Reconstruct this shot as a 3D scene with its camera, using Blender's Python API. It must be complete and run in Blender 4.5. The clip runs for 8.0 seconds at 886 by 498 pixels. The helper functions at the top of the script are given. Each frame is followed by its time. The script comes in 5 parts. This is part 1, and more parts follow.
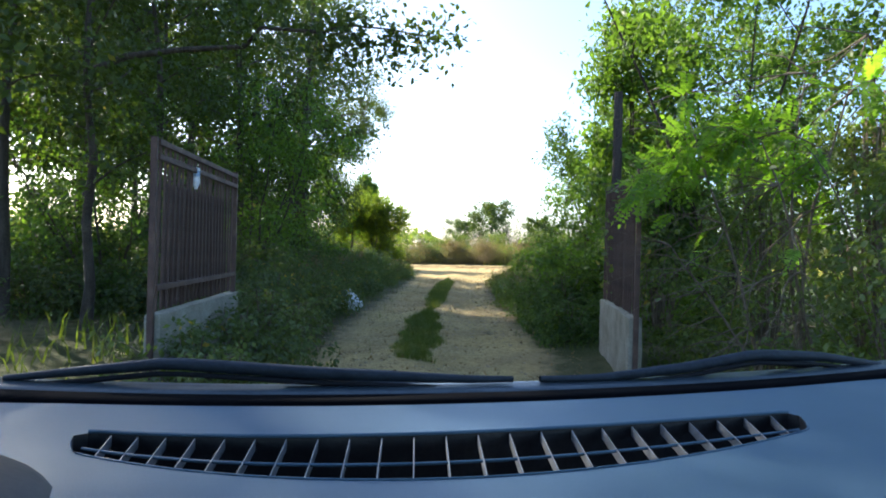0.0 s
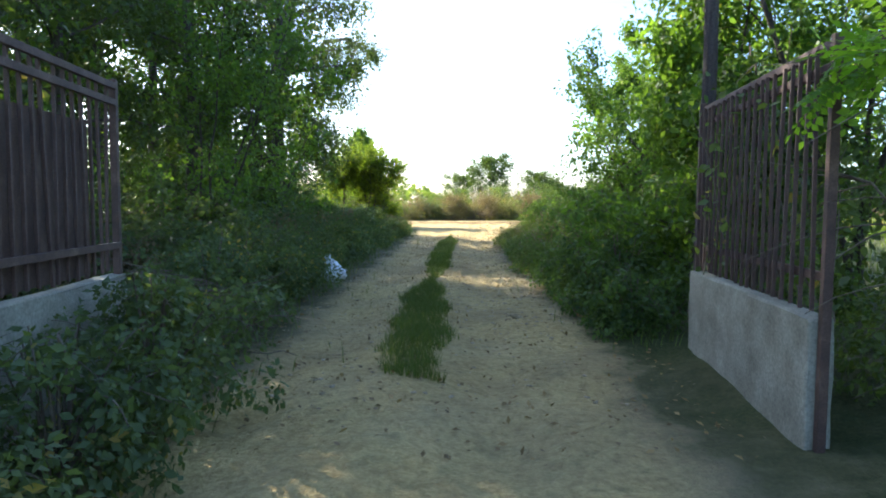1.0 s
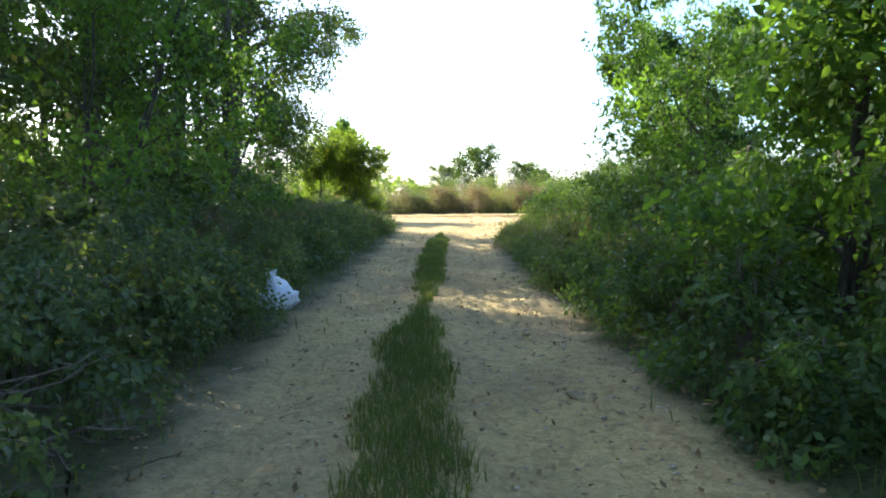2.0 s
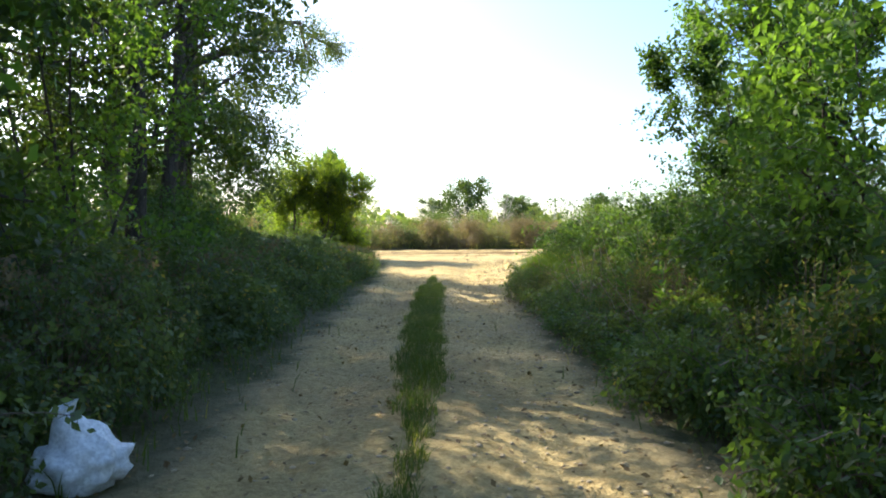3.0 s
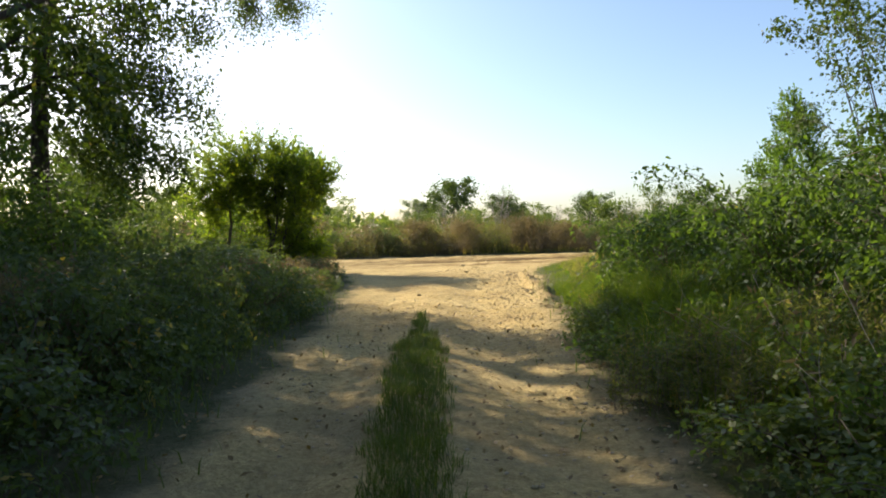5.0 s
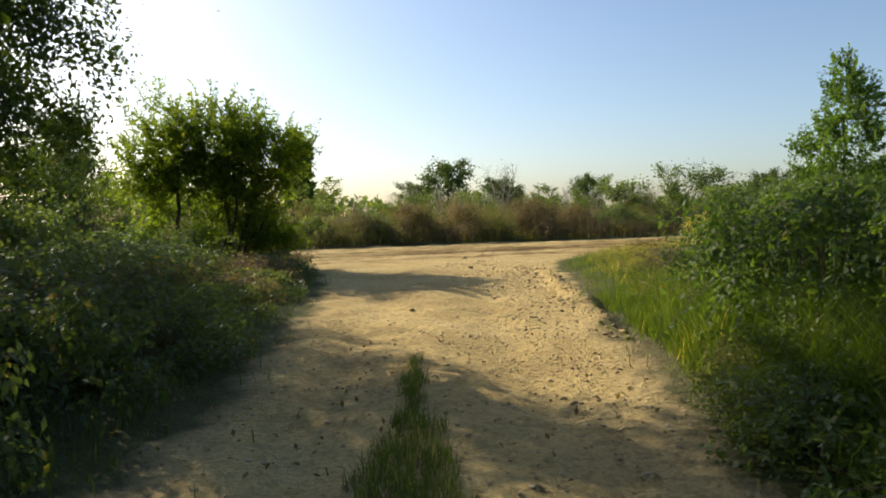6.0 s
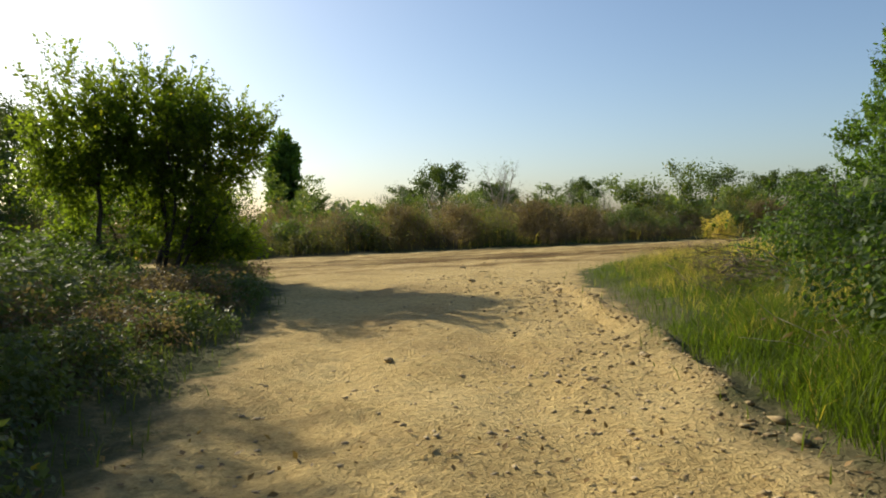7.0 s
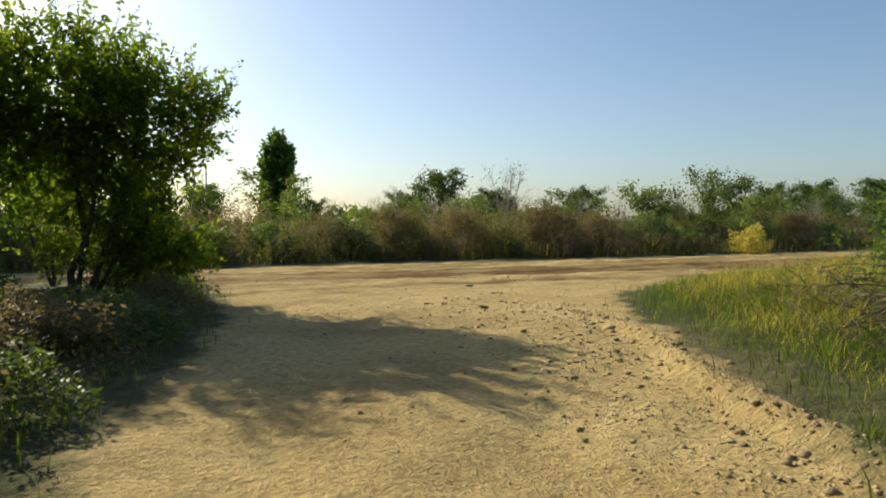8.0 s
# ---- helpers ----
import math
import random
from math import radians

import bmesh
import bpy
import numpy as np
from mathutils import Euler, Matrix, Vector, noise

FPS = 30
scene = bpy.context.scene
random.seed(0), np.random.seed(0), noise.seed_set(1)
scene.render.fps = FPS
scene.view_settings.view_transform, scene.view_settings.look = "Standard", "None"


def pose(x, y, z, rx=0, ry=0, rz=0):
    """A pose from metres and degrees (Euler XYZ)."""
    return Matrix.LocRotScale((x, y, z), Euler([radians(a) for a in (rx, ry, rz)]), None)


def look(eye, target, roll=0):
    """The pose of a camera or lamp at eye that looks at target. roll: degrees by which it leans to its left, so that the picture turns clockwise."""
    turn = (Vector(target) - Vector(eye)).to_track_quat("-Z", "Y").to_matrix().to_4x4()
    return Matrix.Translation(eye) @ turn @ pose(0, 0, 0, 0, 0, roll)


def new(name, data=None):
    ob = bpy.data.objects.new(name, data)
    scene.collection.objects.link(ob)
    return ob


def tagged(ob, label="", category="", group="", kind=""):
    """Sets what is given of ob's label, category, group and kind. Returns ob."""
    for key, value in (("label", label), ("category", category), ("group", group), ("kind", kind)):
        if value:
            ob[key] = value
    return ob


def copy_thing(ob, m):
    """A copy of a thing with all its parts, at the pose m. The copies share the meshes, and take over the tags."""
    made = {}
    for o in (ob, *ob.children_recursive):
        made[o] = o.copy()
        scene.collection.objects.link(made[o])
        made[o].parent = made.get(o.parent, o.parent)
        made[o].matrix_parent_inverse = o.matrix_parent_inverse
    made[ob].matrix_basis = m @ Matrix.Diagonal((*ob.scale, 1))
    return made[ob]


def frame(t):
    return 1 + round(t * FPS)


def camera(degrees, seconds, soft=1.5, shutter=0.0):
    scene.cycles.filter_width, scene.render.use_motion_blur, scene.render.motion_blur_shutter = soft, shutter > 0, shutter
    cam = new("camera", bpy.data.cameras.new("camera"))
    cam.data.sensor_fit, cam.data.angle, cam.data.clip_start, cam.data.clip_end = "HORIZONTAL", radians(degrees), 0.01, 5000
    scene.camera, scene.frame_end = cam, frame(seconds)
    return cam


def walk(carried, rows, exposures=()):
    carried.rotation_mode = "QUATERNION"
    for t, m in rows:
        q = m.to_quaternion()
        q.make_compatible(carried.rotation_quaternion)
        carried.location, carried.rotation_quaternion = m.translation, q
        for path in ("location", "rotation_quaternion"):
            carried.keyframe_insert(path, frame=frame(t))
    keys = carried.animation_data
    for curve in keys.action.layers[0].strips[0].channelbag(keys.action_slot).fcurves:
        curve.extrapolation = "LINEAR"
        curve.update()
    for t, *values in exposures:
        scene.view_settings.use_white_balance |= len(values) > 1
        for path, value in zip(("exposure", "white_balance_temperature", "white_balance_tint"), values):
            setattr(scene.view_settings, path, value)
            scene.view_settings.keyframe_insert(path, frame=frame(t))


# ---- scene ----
from collections import defaultdict

# ---------------------------------------------------------------- camera
cam = camera(67.0, 8.0, soft=1.9)


def row(t, x, y, z, yaw, pitch, roll):
    return t, pose(x, y, z, 90 + pitch, 0, yaw) @ pose(0, 0, 0, 0, 0, roll)


PATH = [
    row(0.0, 0.00, 0.00, 1.30, 2.65, -0.17, 1.48),
    row(0.5, -0.11, 1.34, 1.29, 2.56, -0.82, 1.19),
    row(1.0, -0.22, 2.85, 1.25, 2.48, -3.97, 0.38),
    row(1.5, -0.33, 4.36, 1.21, 2.02, -5.19, 0.70),
    row(1.7, -0.38, 4.98, 1.22, 1.70, -5.45, 0.30),
    row(2.8, -0.62, 9.26, 1.28, 0.55, -1.05, 0.16),
    row(3.0, -0.64, 10.02, 1.27, 0.35, -1.78, 0.27),
    row(3.5, -0.67, 11.78, 1.23, -0.10, -3.40, 0.02),
    row(4.0, -0.70, 13.59, 1.24, -0.45, -3.04, 0.23),
    row(4.5, -0.71, 15.20, 1.24, -0.56, -1.52, -0.98),
    row(4.7, -0.75, 15.86, 1.24, -0.83, -1.22, -0.72),
    row(5.8, -0.85, 20.06, 1.26, -1.15, -3.04, -1.66),
    row(6.0, -0.86, 20.76, 1.31, -1.37, -2.99, -1.01),
    row(6.5, -0.82, 22.34, 1.25, -1.59, -2.99, -1.31),
    row(7.0, -0.79, 24.13, 1.21, -1.95, -2.59, -1.23),
    row(7.5, -0.76, 25.72, 1.20, -2.21, -2.35, -1.36),
    row(8.0, -0.78, 27.25, 1.20, -2.22, -2.03, -0.05),
]
EXPOSURES = [(0.0, 1.72, 5700, 10), (0.5, 1.78, 5600, 10), (1.5, 2.10, 5600, 10), (3.0, 1.70, 5800, 10), (4.5, 1.2, 6300, 12), (6.0, 0.48, 6500, 10), (8.0, 0.24, 6350, 7)]
walk(cam, PATH, EXPOSURES)

# ---------------------------------------------------------------- daylight
SUN_AZ, SUN_EL = -47.0, 30.0      # degrees clockwise from +y, degrees above the horizon
world = bpy.data.worlds.new("sky")
scene.world = world
world.use_nodes = True
wn = world.node_tree.nodes
sky = wn.new("ShaderNodeTexSky")
sky.sky_type = "NISHITA"
sky.sun_disc = False
sky.sun_elevation, sky.sun_rotation = radians(SUN_EL), radians(SUN_AZ)
sky.air_density, sky.dust_density, sky.ozone_density = 1.0, 1.55, 2.4
wn["Background"].inputs["Strength"].default_value = 0.115
world.node_tree.links.new(sky.outputs[0], wn["Background"].inputs["Color"])

sun_data = bpy.data.lights.new("sun", "SUN")
sun_data.energy, sun_data.angle, sun_data.color = 5.0, radians(0.6), (1.0, 0.87, 0.66)
sun = new("sun", sun_data)
sun_way = Vector((math.sin(radians(SUN_AZ)) * math.cos(radians(SUN_EL)), math.cos(radians(SUN_AZ)) * math.cos(radians(SUN_EL)), math.sin(radians(SUN_EL))))
sun.matrix_world = look(sun_way * 60, (0, 0, 0))

# ---------------------------------------------------------------- materials


def shader(name, rough=0.8, spec=0.3):
    m = bpy.data.materials.new(name)
    m.use_nodes = True
    n, l = m.node_tree.nodes, m.node_tree.links
    p = n["Principled BSDF"]
    p.inputs["Roughness"].default_value = rough
    p.inputs["Specular IOR Level"].default_value = spec
    return m, n, l, p


def ramp_of(n, stops):
    r = n.new("ShaderNodeValToRGB")
    while len(r.color_ramp.elements) < len(stops):
        r.color_ramp.elements.new(0.5)
    for e, (at, c) in zip(r.color_ramp.elements, stops):
        e.position, e.color = at, (*c, 1)
    return r


def noise_node(n, l, scale, detail=4, rough=0.55, coord="Object", stretch=None, turn=0.0):
    tc = n.new("ShaderNodeTexCoord")
    t = n.new("ShaderNodeTexNoise")
    t.inputs["Scale"].default_value, t.inputs["Detail"].default_value, t.inputs["Roughness"].default_value = scale, detail, rough
    if stretch:
        mp = n.new("ShaderNodeMapping")
        mp.vector_type = "TEXTURE"
        mp.inputs["Scale"].default_value = tuple(1 / s for s in stretch)
        mp.inputs["Rotation"].default_value = (0, 0, turn)
        l.new(tc.outputs[coord], mp.inputs["Vector"])
        l.new(mp.outputs[0], t.inputs["Vector"])
    else:
        l.new(tc.outputs[coord], t.inputs["Vector"])
    return t


def mix_col(n, l, fac, a, b, mode="MIX"):
    m = n.new("ShaderNodeMix")
    m.data_type, m.blend_type = "RGBA", mode
    for sock, v in (("Factor", fac), ("A", a), ("B", b)):
        i = m.inputs[0] if sock == "Factor" else m.inputs[6 if sock == "A" else 7]
        if isinstance(v, (int, float)):
            i.default_value = v
        elif isinstance(v, tuple):
            i.default_value = (*v, 1)
        else:
            l.new(v, i)
    return m.outputs[2]


def bump(n, l, p, height, strength, distance):
    b = n.new("ShaderNodeBump")
    b.inputs["Strength"].default_value, b.inputs["Distance"].default_value = strength, distance
    l.new(height, b.inputs["Height"])
    l.new(b.outputs[0], p.inputs["Normal"])


def surface_mat(name, stops, scale, fine=40, rough=0.85, depth=0.01, strength=0.6, stretch=None, turn=0.0, spec=0.25, metal=0.0):
    """A mottled surface: a broad noise through a ramp, a fine grain over it, both in the relief."""
    m, n, l, p = shader(name, rough, spec)
    a = noise_node(n, l, scale, 5, 0.6, stretch=stretch, turn=turn)
    b = noise_node(n, l, fine, 3, 0.6)
    r = ramp_of(n, stops)
    l.new(a.outputs[0], r.inputs[0])
    g = ramp_of(n, [(0.3, (0.72, 0.72, 0.72)), (0.7, (1.2, 1.2, 1.2))])
    l.new(b.outputs[0], g.inputs[0])
    l.new(mix_col(n, l, 1.0, r.outputs[0], g.outputs[0], "MULTIPLY"), p.inputs["Base Color"])
    p.inputs["Metallic"].default_value = metal
    bump(n, l, p, b.outputs[0], strength, depth)
    return m


def leaf_mat(name, dark, light, dry=(0.30, 0.22, 0.06), dry_share=0.0, through_it=0.45, gloss=0.35, sunlit=(3.0, 3.1, 0.85)):
    """Leaves: each one takes its own green from the tone stored on it; light comes through them."""
    m, n, l, p = shader(name, 0.55, gloss)
    at = n.new("ShaderNodeAttribute")
    at.attribute_name = "tone"
    stops = [(0.0, dark), (0.7, light), (1.0, tuple(min(1, c * 1.5) for c in light))]
    if dry_share:
        stops = [(0.0, dark), (0.9 - dry_share, light), (1.0 - dry_share, dry), (1.0, tuple(c * 0.7 for c in dry))]
    r = ramp_of(n, stops)
    l.new(at.outputs["Fac"], r.inputs[0])
    l.new(r.outputs[0], p.inputs["Base Color"])
    tr = n.new("ShaderNodeBsdfTranslucent")
    l.new(mix_col(n, l, 1.0, r.outputs[0], sunlit, "MULTIPLY"), tr.inputs["Color"])
    mx = n.new("ShaderNodeMixShader")
    mx.inputs[0].default_value = through_it
    l.new(p.outputs[0], mx.inputs[1])
    l.new(tr.outputs[0], mx.inputs[2])
    l.new(mx.outputs[0], n["Material Output"].inputs["Surface"])
    return m


M_LEAF_POPLAR = leaf_mat("poplar_leaf", (0.022, 0.037, 0.01), (0.066, 0.094, 0.018), dry_share=0.05, through_it=0.28)
M_LEAF_TREE = leaf_mat("broad_leaf", (0.022, 0.038, 0.01), (0.068, 0.1, 0.02), dry_share=0.03, through_it=0.3)
M_LEAF_DARK = leaf_mat("dark_fruit_leaf", (0.028, 0.047, 0.012), (0.112, 0.146, 0.026), dry=(0.26, 0.24, 0.04), dry_share=0.07, through_it=0.7)
M_LEAF_ROBINIA = leaf_mat("robinia_leaf", (0.052, 0.105, 0.014), (0.128, 0.215, 0.028), through_it=0.48)
M_LEAF_BRAMBLE = leaf_mat("bramble_leaf", (0.018, 0.038, 0.013), (0.094, 0.142, 0.040), dry_share=0.035, through_it=0.36, gloss=0.3)
M_LEAF_FRESH = leaf_mat("fresh_shrub_leaf", (0.028, 0.060, 0.014), (0.112, 0.178, 0.034), dry_share=0.03, through_it=0.38, gloss=0.28)
# Darker copy of the shrub leaf; the right thicket's shade is in its colour.
M_LEAF_SHADED_COPY = leaf_mat("shaded_shrub_leaf", (0.016, 0.036, 0.010), (0.078, 0.128, 0.026), dry_share=0.02, through_it=0.3, gloss=0.2)
M_LEAF_PALE = leaf_mat("pale_leaf", (0.050, 0.076, 0.026), (0.115, 0.148, 0.046), dry_share=0.08, through_it=0.34)
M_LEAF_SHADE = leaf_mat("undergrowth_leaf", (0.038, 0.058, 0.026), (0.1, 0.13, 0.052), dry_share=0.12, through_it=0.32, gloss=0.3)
M_WEED = leaf_mat("dry_weed", (0.070, 0.082, 0.026), (0.160, 0.168, 0.052), dry=(0.18, 0.148, 0.080), dry_share=0.2, through_it=0.42, gloss=0.15, sunlit=(2.2, 2.2, 1.0))
M_WEED_BROWN = leaf_mat("brown_weed", (0.080, 0.068, 0.036), (0.150, 0.125, 0.076), dry=(0.165, 0.128, 0.088), dry_share=0.4, through_it=0.40, gloss=0.1, sunlit=(2.1, 2.0, 1.0))
M_GRASS = leaf_mat("grass_blade", (0.038, 0.068, 0.012), (0.094, 0.132, 0.023), dry=(0.36, 0.27, 0.11), dry_share=0.10, through_it=0.4, gloss=0.12)
M_GRASS_LOW = leaf_mat("low_grass_blade", (0.040, 0.062, 0.015), (0.095, 0.120, 0.030), dry=(0.30, 0.24, 0.10), dry_share=0.06, through_it=0.35, gloss=0.3)
M_GRASS_DRY = leaf_mat("dry_grass_blade", (0.14, 0.15, 0.04), (0.30, 0.27, 0.09), dry=(0.48, 0.36, 0.15), dry_share=0.4, through_it=0.4, gloss=0.2)
M_LITTER = leaf_mat("fallen_leaf", (0.10, 0.065, 0.03), (0.24, 0.16, 0.07), through_it=0.1, gloss=0.15)
M_BARK = surface_mat("bark", [(0.3, (0.045, 0.036, 0.028)), (0.7, (0.12, 0.10, 0.078))], 5, 45, 0.95, 0.03, 0.9, stretch=(3, 3, 0.5))
M_TWIG = surface_mat("twig_bark", [(0.3, (0.10, 0.075, 0.05)), (0.7, (0.21, 0.17, 0.12))], 8, 60, 0.9, 0.005, 0.5)
M_PALE_TWIG = surface_mat("pale_twig", [(0.3, (0.26, 0.22, 0.17)), (0.7, (0.42, 0.37, 0.29))], 8, 60, 0.9, 0.005, 0.5)
M_RUST = surface_mat("rusty_painted_steel", [(0.3, (0.062, 0.036, 0.029)), (0.55, (0.105, 0.062, 0.046)), (0.75, (0.18, 0.115, 0.080))], 6, 90, 0.7, 0.002, 0.5, spec=0.4)
M_CONCRETE = surface_mat("weathered_concrete", [(0.25, (0.20, 0.185, 0.14)), (0.5, (0.31, 0.29, 0.225)), (0.75, (0.41, 0.385, 0.305))], 3.5, 60, 0.9, 0.004, 0.7)
M_STONE = surface_mat("pale_stone", [(0.3, (0.30, 0.23, 0.14)), (0.7, (0.55, 0.45, 0.29))], 9, 70, 0.9, 0.004, 0.6)
M_CLOD = surface_mat("crumbled_earth", [(0.3, (0.20, 0.15, 0.08)), (0.5, (0.36, 0.28, 0.15)), (0.7, (0.52, 0.41, 0.22))], 9, 70, 0.95, 0.006, 0.8)
M_PLASTIC_BAG = surface_mat("white_plastic_film", [(0.3, (0.70, 0.70, 0.72)), (0.7, (0.84, 0.84, 0.84))], 7, 50, 0.4, 0.002, 0.4, spec=0.5)
M_POLE = surface_mat("dark_old_timber", [(0.3, (0.045, 0.036, 0.032)), (0.7, (0.10, 0.08, 0.07))], 6, 50, 0.9, 0.01, 0.8, stretch=(4, 4, 0.3))


def sand_mat():
    m, n, l, p = shader("dry_sandy_soil", 0.95, 0.15)
    broad = noise_node(n, l, 0.55, 5, 0.62)
    mid = noise_node(n, l, 5.5, 5, 0.65)
    fine = noise_node(n, l, 38, 4, 0.7)
    tyre = noise_node(n, l, 1.0, 4, 0.6, stretch=(0.06, 1.9, 1), turn=radians(25))
    r = ramp_of(n, [(0.25, (0.41, 0.298, 0.132)), (0.5, (0.58, 0.436, 0.186)), (0.75, (0.69, 0.535, 0.250))])
    l.new(broad.outputs[0], r.inputs[0])
    g1 = ramp_of(n, [(0.32, (0.70, 0.68, 0.64)), (0.60, (1.12, 1.12, 1.12))])
    l.new(mid.outputs[0], g1.inputs[0])
    c = mix_col(n, l, 0.6, r.outputs[0], g1.outputs[0], "MULTIPLY")
    g2 = ramp_of(n, [(0.35, (0.66, 0.64, 0.60)), (0.62, (1.18, 1.18, 1.18))])
    l.new(fine.outputs[0], g2.inputs[0])
    c = mix_col(n, l, 0.55, c, g2.outputs[0], "MULTIPLY")
    clod = noise_node(n, l, 15, 3, 0.6)
    g4 = ramp_of(n, [(0.38, (0.62, 0.58, 0.53)), (0.50, (1.0, 1.0, 1.0)), (0.66, (1.16, 1.16, 1.16))])
    l.new(clod.outputs[0], g4.inputs[0])
    c = mix_col(n, l, 0.45, c, g4.outputs[0], "MULTIPLY")
    at = n.new("ShaderNodeAttribute")
    at.attribute_name = "crossing"
    g3 = ramp_of(n, [(0.42, (0.58, 0.53, 0.46)), (0.54, (1.05, 1.05, 1.05))])
    l.new(tyre.outputs[0], g3.inputs[0])
    c = mix_col(n, l, at.outputs["Fac"], c, mix_col(n, l, 1.0, c, g3.outputs[0], "MULTIPLY"))
    worn = n.new("ShaderNodeAttribute")
    worn.attribute_name = "worn"
    c = mix_col(n, l, worn.outputs["Fac"], c, mix_col(n, l, 1.0, c, (0.40, 0.34, 0.27), "MULTIPLY"))
    shade = n.new("ShaderNodeAttribute")
    shade.attribute_name = "humus"
    c = mix_col(n, l, shade.outputs["Fac"], c, mix_col(n, l, mid.outputs[0], (0.10, 0.085, 0.06), (0.27, 0.24, 0.18)))
    wild = n.new("ShaderNodeAttribute")
    wild.attribute_name = "wild"
    weedy = ramp_of(n, [(0.3, (0.075, 0.070, 0.035)), (0.5, (0.14, 0.125, 0.065)), (0.7, (0.24, 0.195, 0.115))])
    l.new(mid.outputs[0], weedy.inputs[0])
    edge = n.new("ShaderNodeMath")
    edge.operation, edge.use_clamp = "MULTIPLY_ADD", True
    edge.inputs[1].default_value, edge.inputs[2].default_value = 2.4, -1.2
    mixed = n.new("ShaderNodeMath")
    mixed.operation = "ADD"
    l.new(mid.outputs[0], mixed.inputs[0])
    l.new(wild.outputs["Fac"], mixed.inputs[1])
    l.new(mixed.outputs[0], edge.inputs[0])
    mossy = ramp_of(n, [(0.3, (0.030, 0.045, 0.014)), (0.5, (0.062, 0.078, 0.024)), (0.7, (0.115, 0.115, 0.042))])
    l.new(fine.outputs[0], mossy.inputs[0])
    patch = noise_node(n, l, 0.16, 5, 0.65)
    pr = ramp_of(n, [(0.40, (0.15, 0.15, 0.15)), (0.58, (0.95, 0.95, 0.95))])
    l.new(patch.outputs[0], pr.inputs[0])
    c = mix_col(n, l, edge.outputs[0], c, mix_col(n, l, pr.outputs[0], weedy.outputs[0], mossy.outputs[0]))
    l.new(c, p.inputs["Base Color"])
    add = n.new("ShaderNodeMath")
    add.operation = "ADD"
    both = n.new("ShaderNodeMath")
    both.operation = "ADD"
    l.new(mid.outputs[0], both.inputs[0])
    l.new(clod.outputs[0], both.inputs[1])
    l.new(both.outputs[0], add.inputs[0])
    l.new(fine.outputs[0], add.inputs[1])
    bump(n, l, p, add.outputs[0], 0.85, 0.045)
    return m


M_SAND = sand_mat()

# ---------------------------------------------------------------- building helpers


def put(name, verts, faces, mat, parent=None, label="", attrs=None, smooth=False):
    """Links vertices and faces (lists or arrays) as one mesh object."""
    me = bpy.data.meshes.new(name)
    if isinstance(faces, np.ndarray):
        k = faces.shape[1]
        me.vertices.add(len(verts))
        me.vertices.foreach_set("co", np.asarray(verts, np.float32).ravel())
        me.loops.add(faces.size)
        me.loops.foreach_set("vertex_index", faces.astype(np.int32).ravel())
        me.polygons.add(len(faces))
        me.polygons.foreach_set("loop_start", np.arange(0, faces.size, k, dtype=np.int32))
        me.update(calc_edges=True)
    else:
        me.from_pydata([tuple(v) for v in verts], [], faces)
        me.update()
    if attrs:
        for key, values in attrs.items():
            me.attributes.new(key, "FLOAT", "POINT").data.foreach_set("value", np.asarray(values, np.float32))
    if smooth:
        me.polygons.foreach_set("use_smooth", np.ones(len(me.polygons), bool))
    me.materials.append(mat)
    ob = new(name, me)
    if parent is not None:
        ob.parent = parent
    if label:
        ob["label"] = label
    return ob


def part(name, bm, mat, parent, label="", smooth=False):
    """Links a bmesh as one mesh object under a thing or a part."""
    me = bpy.data.meshes.new(name)
    bm.to_mesh(me)
    bm.free()
    if smooth:
        me.polygons.foreach_set("use_smooth", np.ones(len(me.polygons), bool))
    me.materials.append(mat)
    ob = new(name, me)
    ob.parent = parent
    if label:
        ob["label"] = label
    return ob


def base(name, x, y, z, turn, label, category, group=""):
    ob = new(name)
    ob.matrix_world = pose(x, y, z, 0, 0, turn)
    return tagged(ob, label, category, group)


def box_bm(size, at=(0, 0, 0), bevel=0.0, turn=None):
    bm = bmesh.new()
    bmesh.ops.create_cube(bm, size=1.0, matrix=Matrix.Translation(at) @ (turn or Matrix.Identity(4)) @ Matrix.Diagonal((*size, 1)))
    if bevel:
        bmesh.ops.bevel(bm, geom=bm.edges[:], offset=bevel, segments=2, affect="EDGES", profile=0.6)
    return bm


class Wood:
    """Collects tapered tubes into one mesh."""

    def __init__(self):
        self.v, self.f = [], []

    def tube(self, pts, radii, sides=6):
        pts = [Vector(p) for p in pts]
        start = len(self.v)
        for i, p in enumerate(pts):
            d = (pts[min(i + 1, len(pts) - 1)] - pts[max(i - 1, 0)]).normalized()
            a = d.orthogonal().normalized()
            if abs(d.z) > 0.5:
                a = (Vector((1, 0, 0)) - d * d.x).normalized()
            b = d.cross(a)
            for k in range(sides):
                w = 2 * math.pi * k / sides
                self.v.append(p + (a * math.cos(w) + b * math.sin(w)) * radii[i])
        for i in range(len(pts) - 1):
            for k in range(sides):
                q = start + i * sides
                self.f.append((q + k, q + (k + 1) % sides, q + sides + (k + 1) % sides, q + sides + k))
        self.f.append(tuple(start + (len(pts) - 1) * sides + k for k in range(sides)))

    def link(self, name, mat, parent, label=""):
        return put(name, self.v, self.f, mat, parent, label, smooth=True)


def unit(a):
    return a / np.maximum(np.linalg.norm(a, axis=-1, keepdims=True), 1e-9)


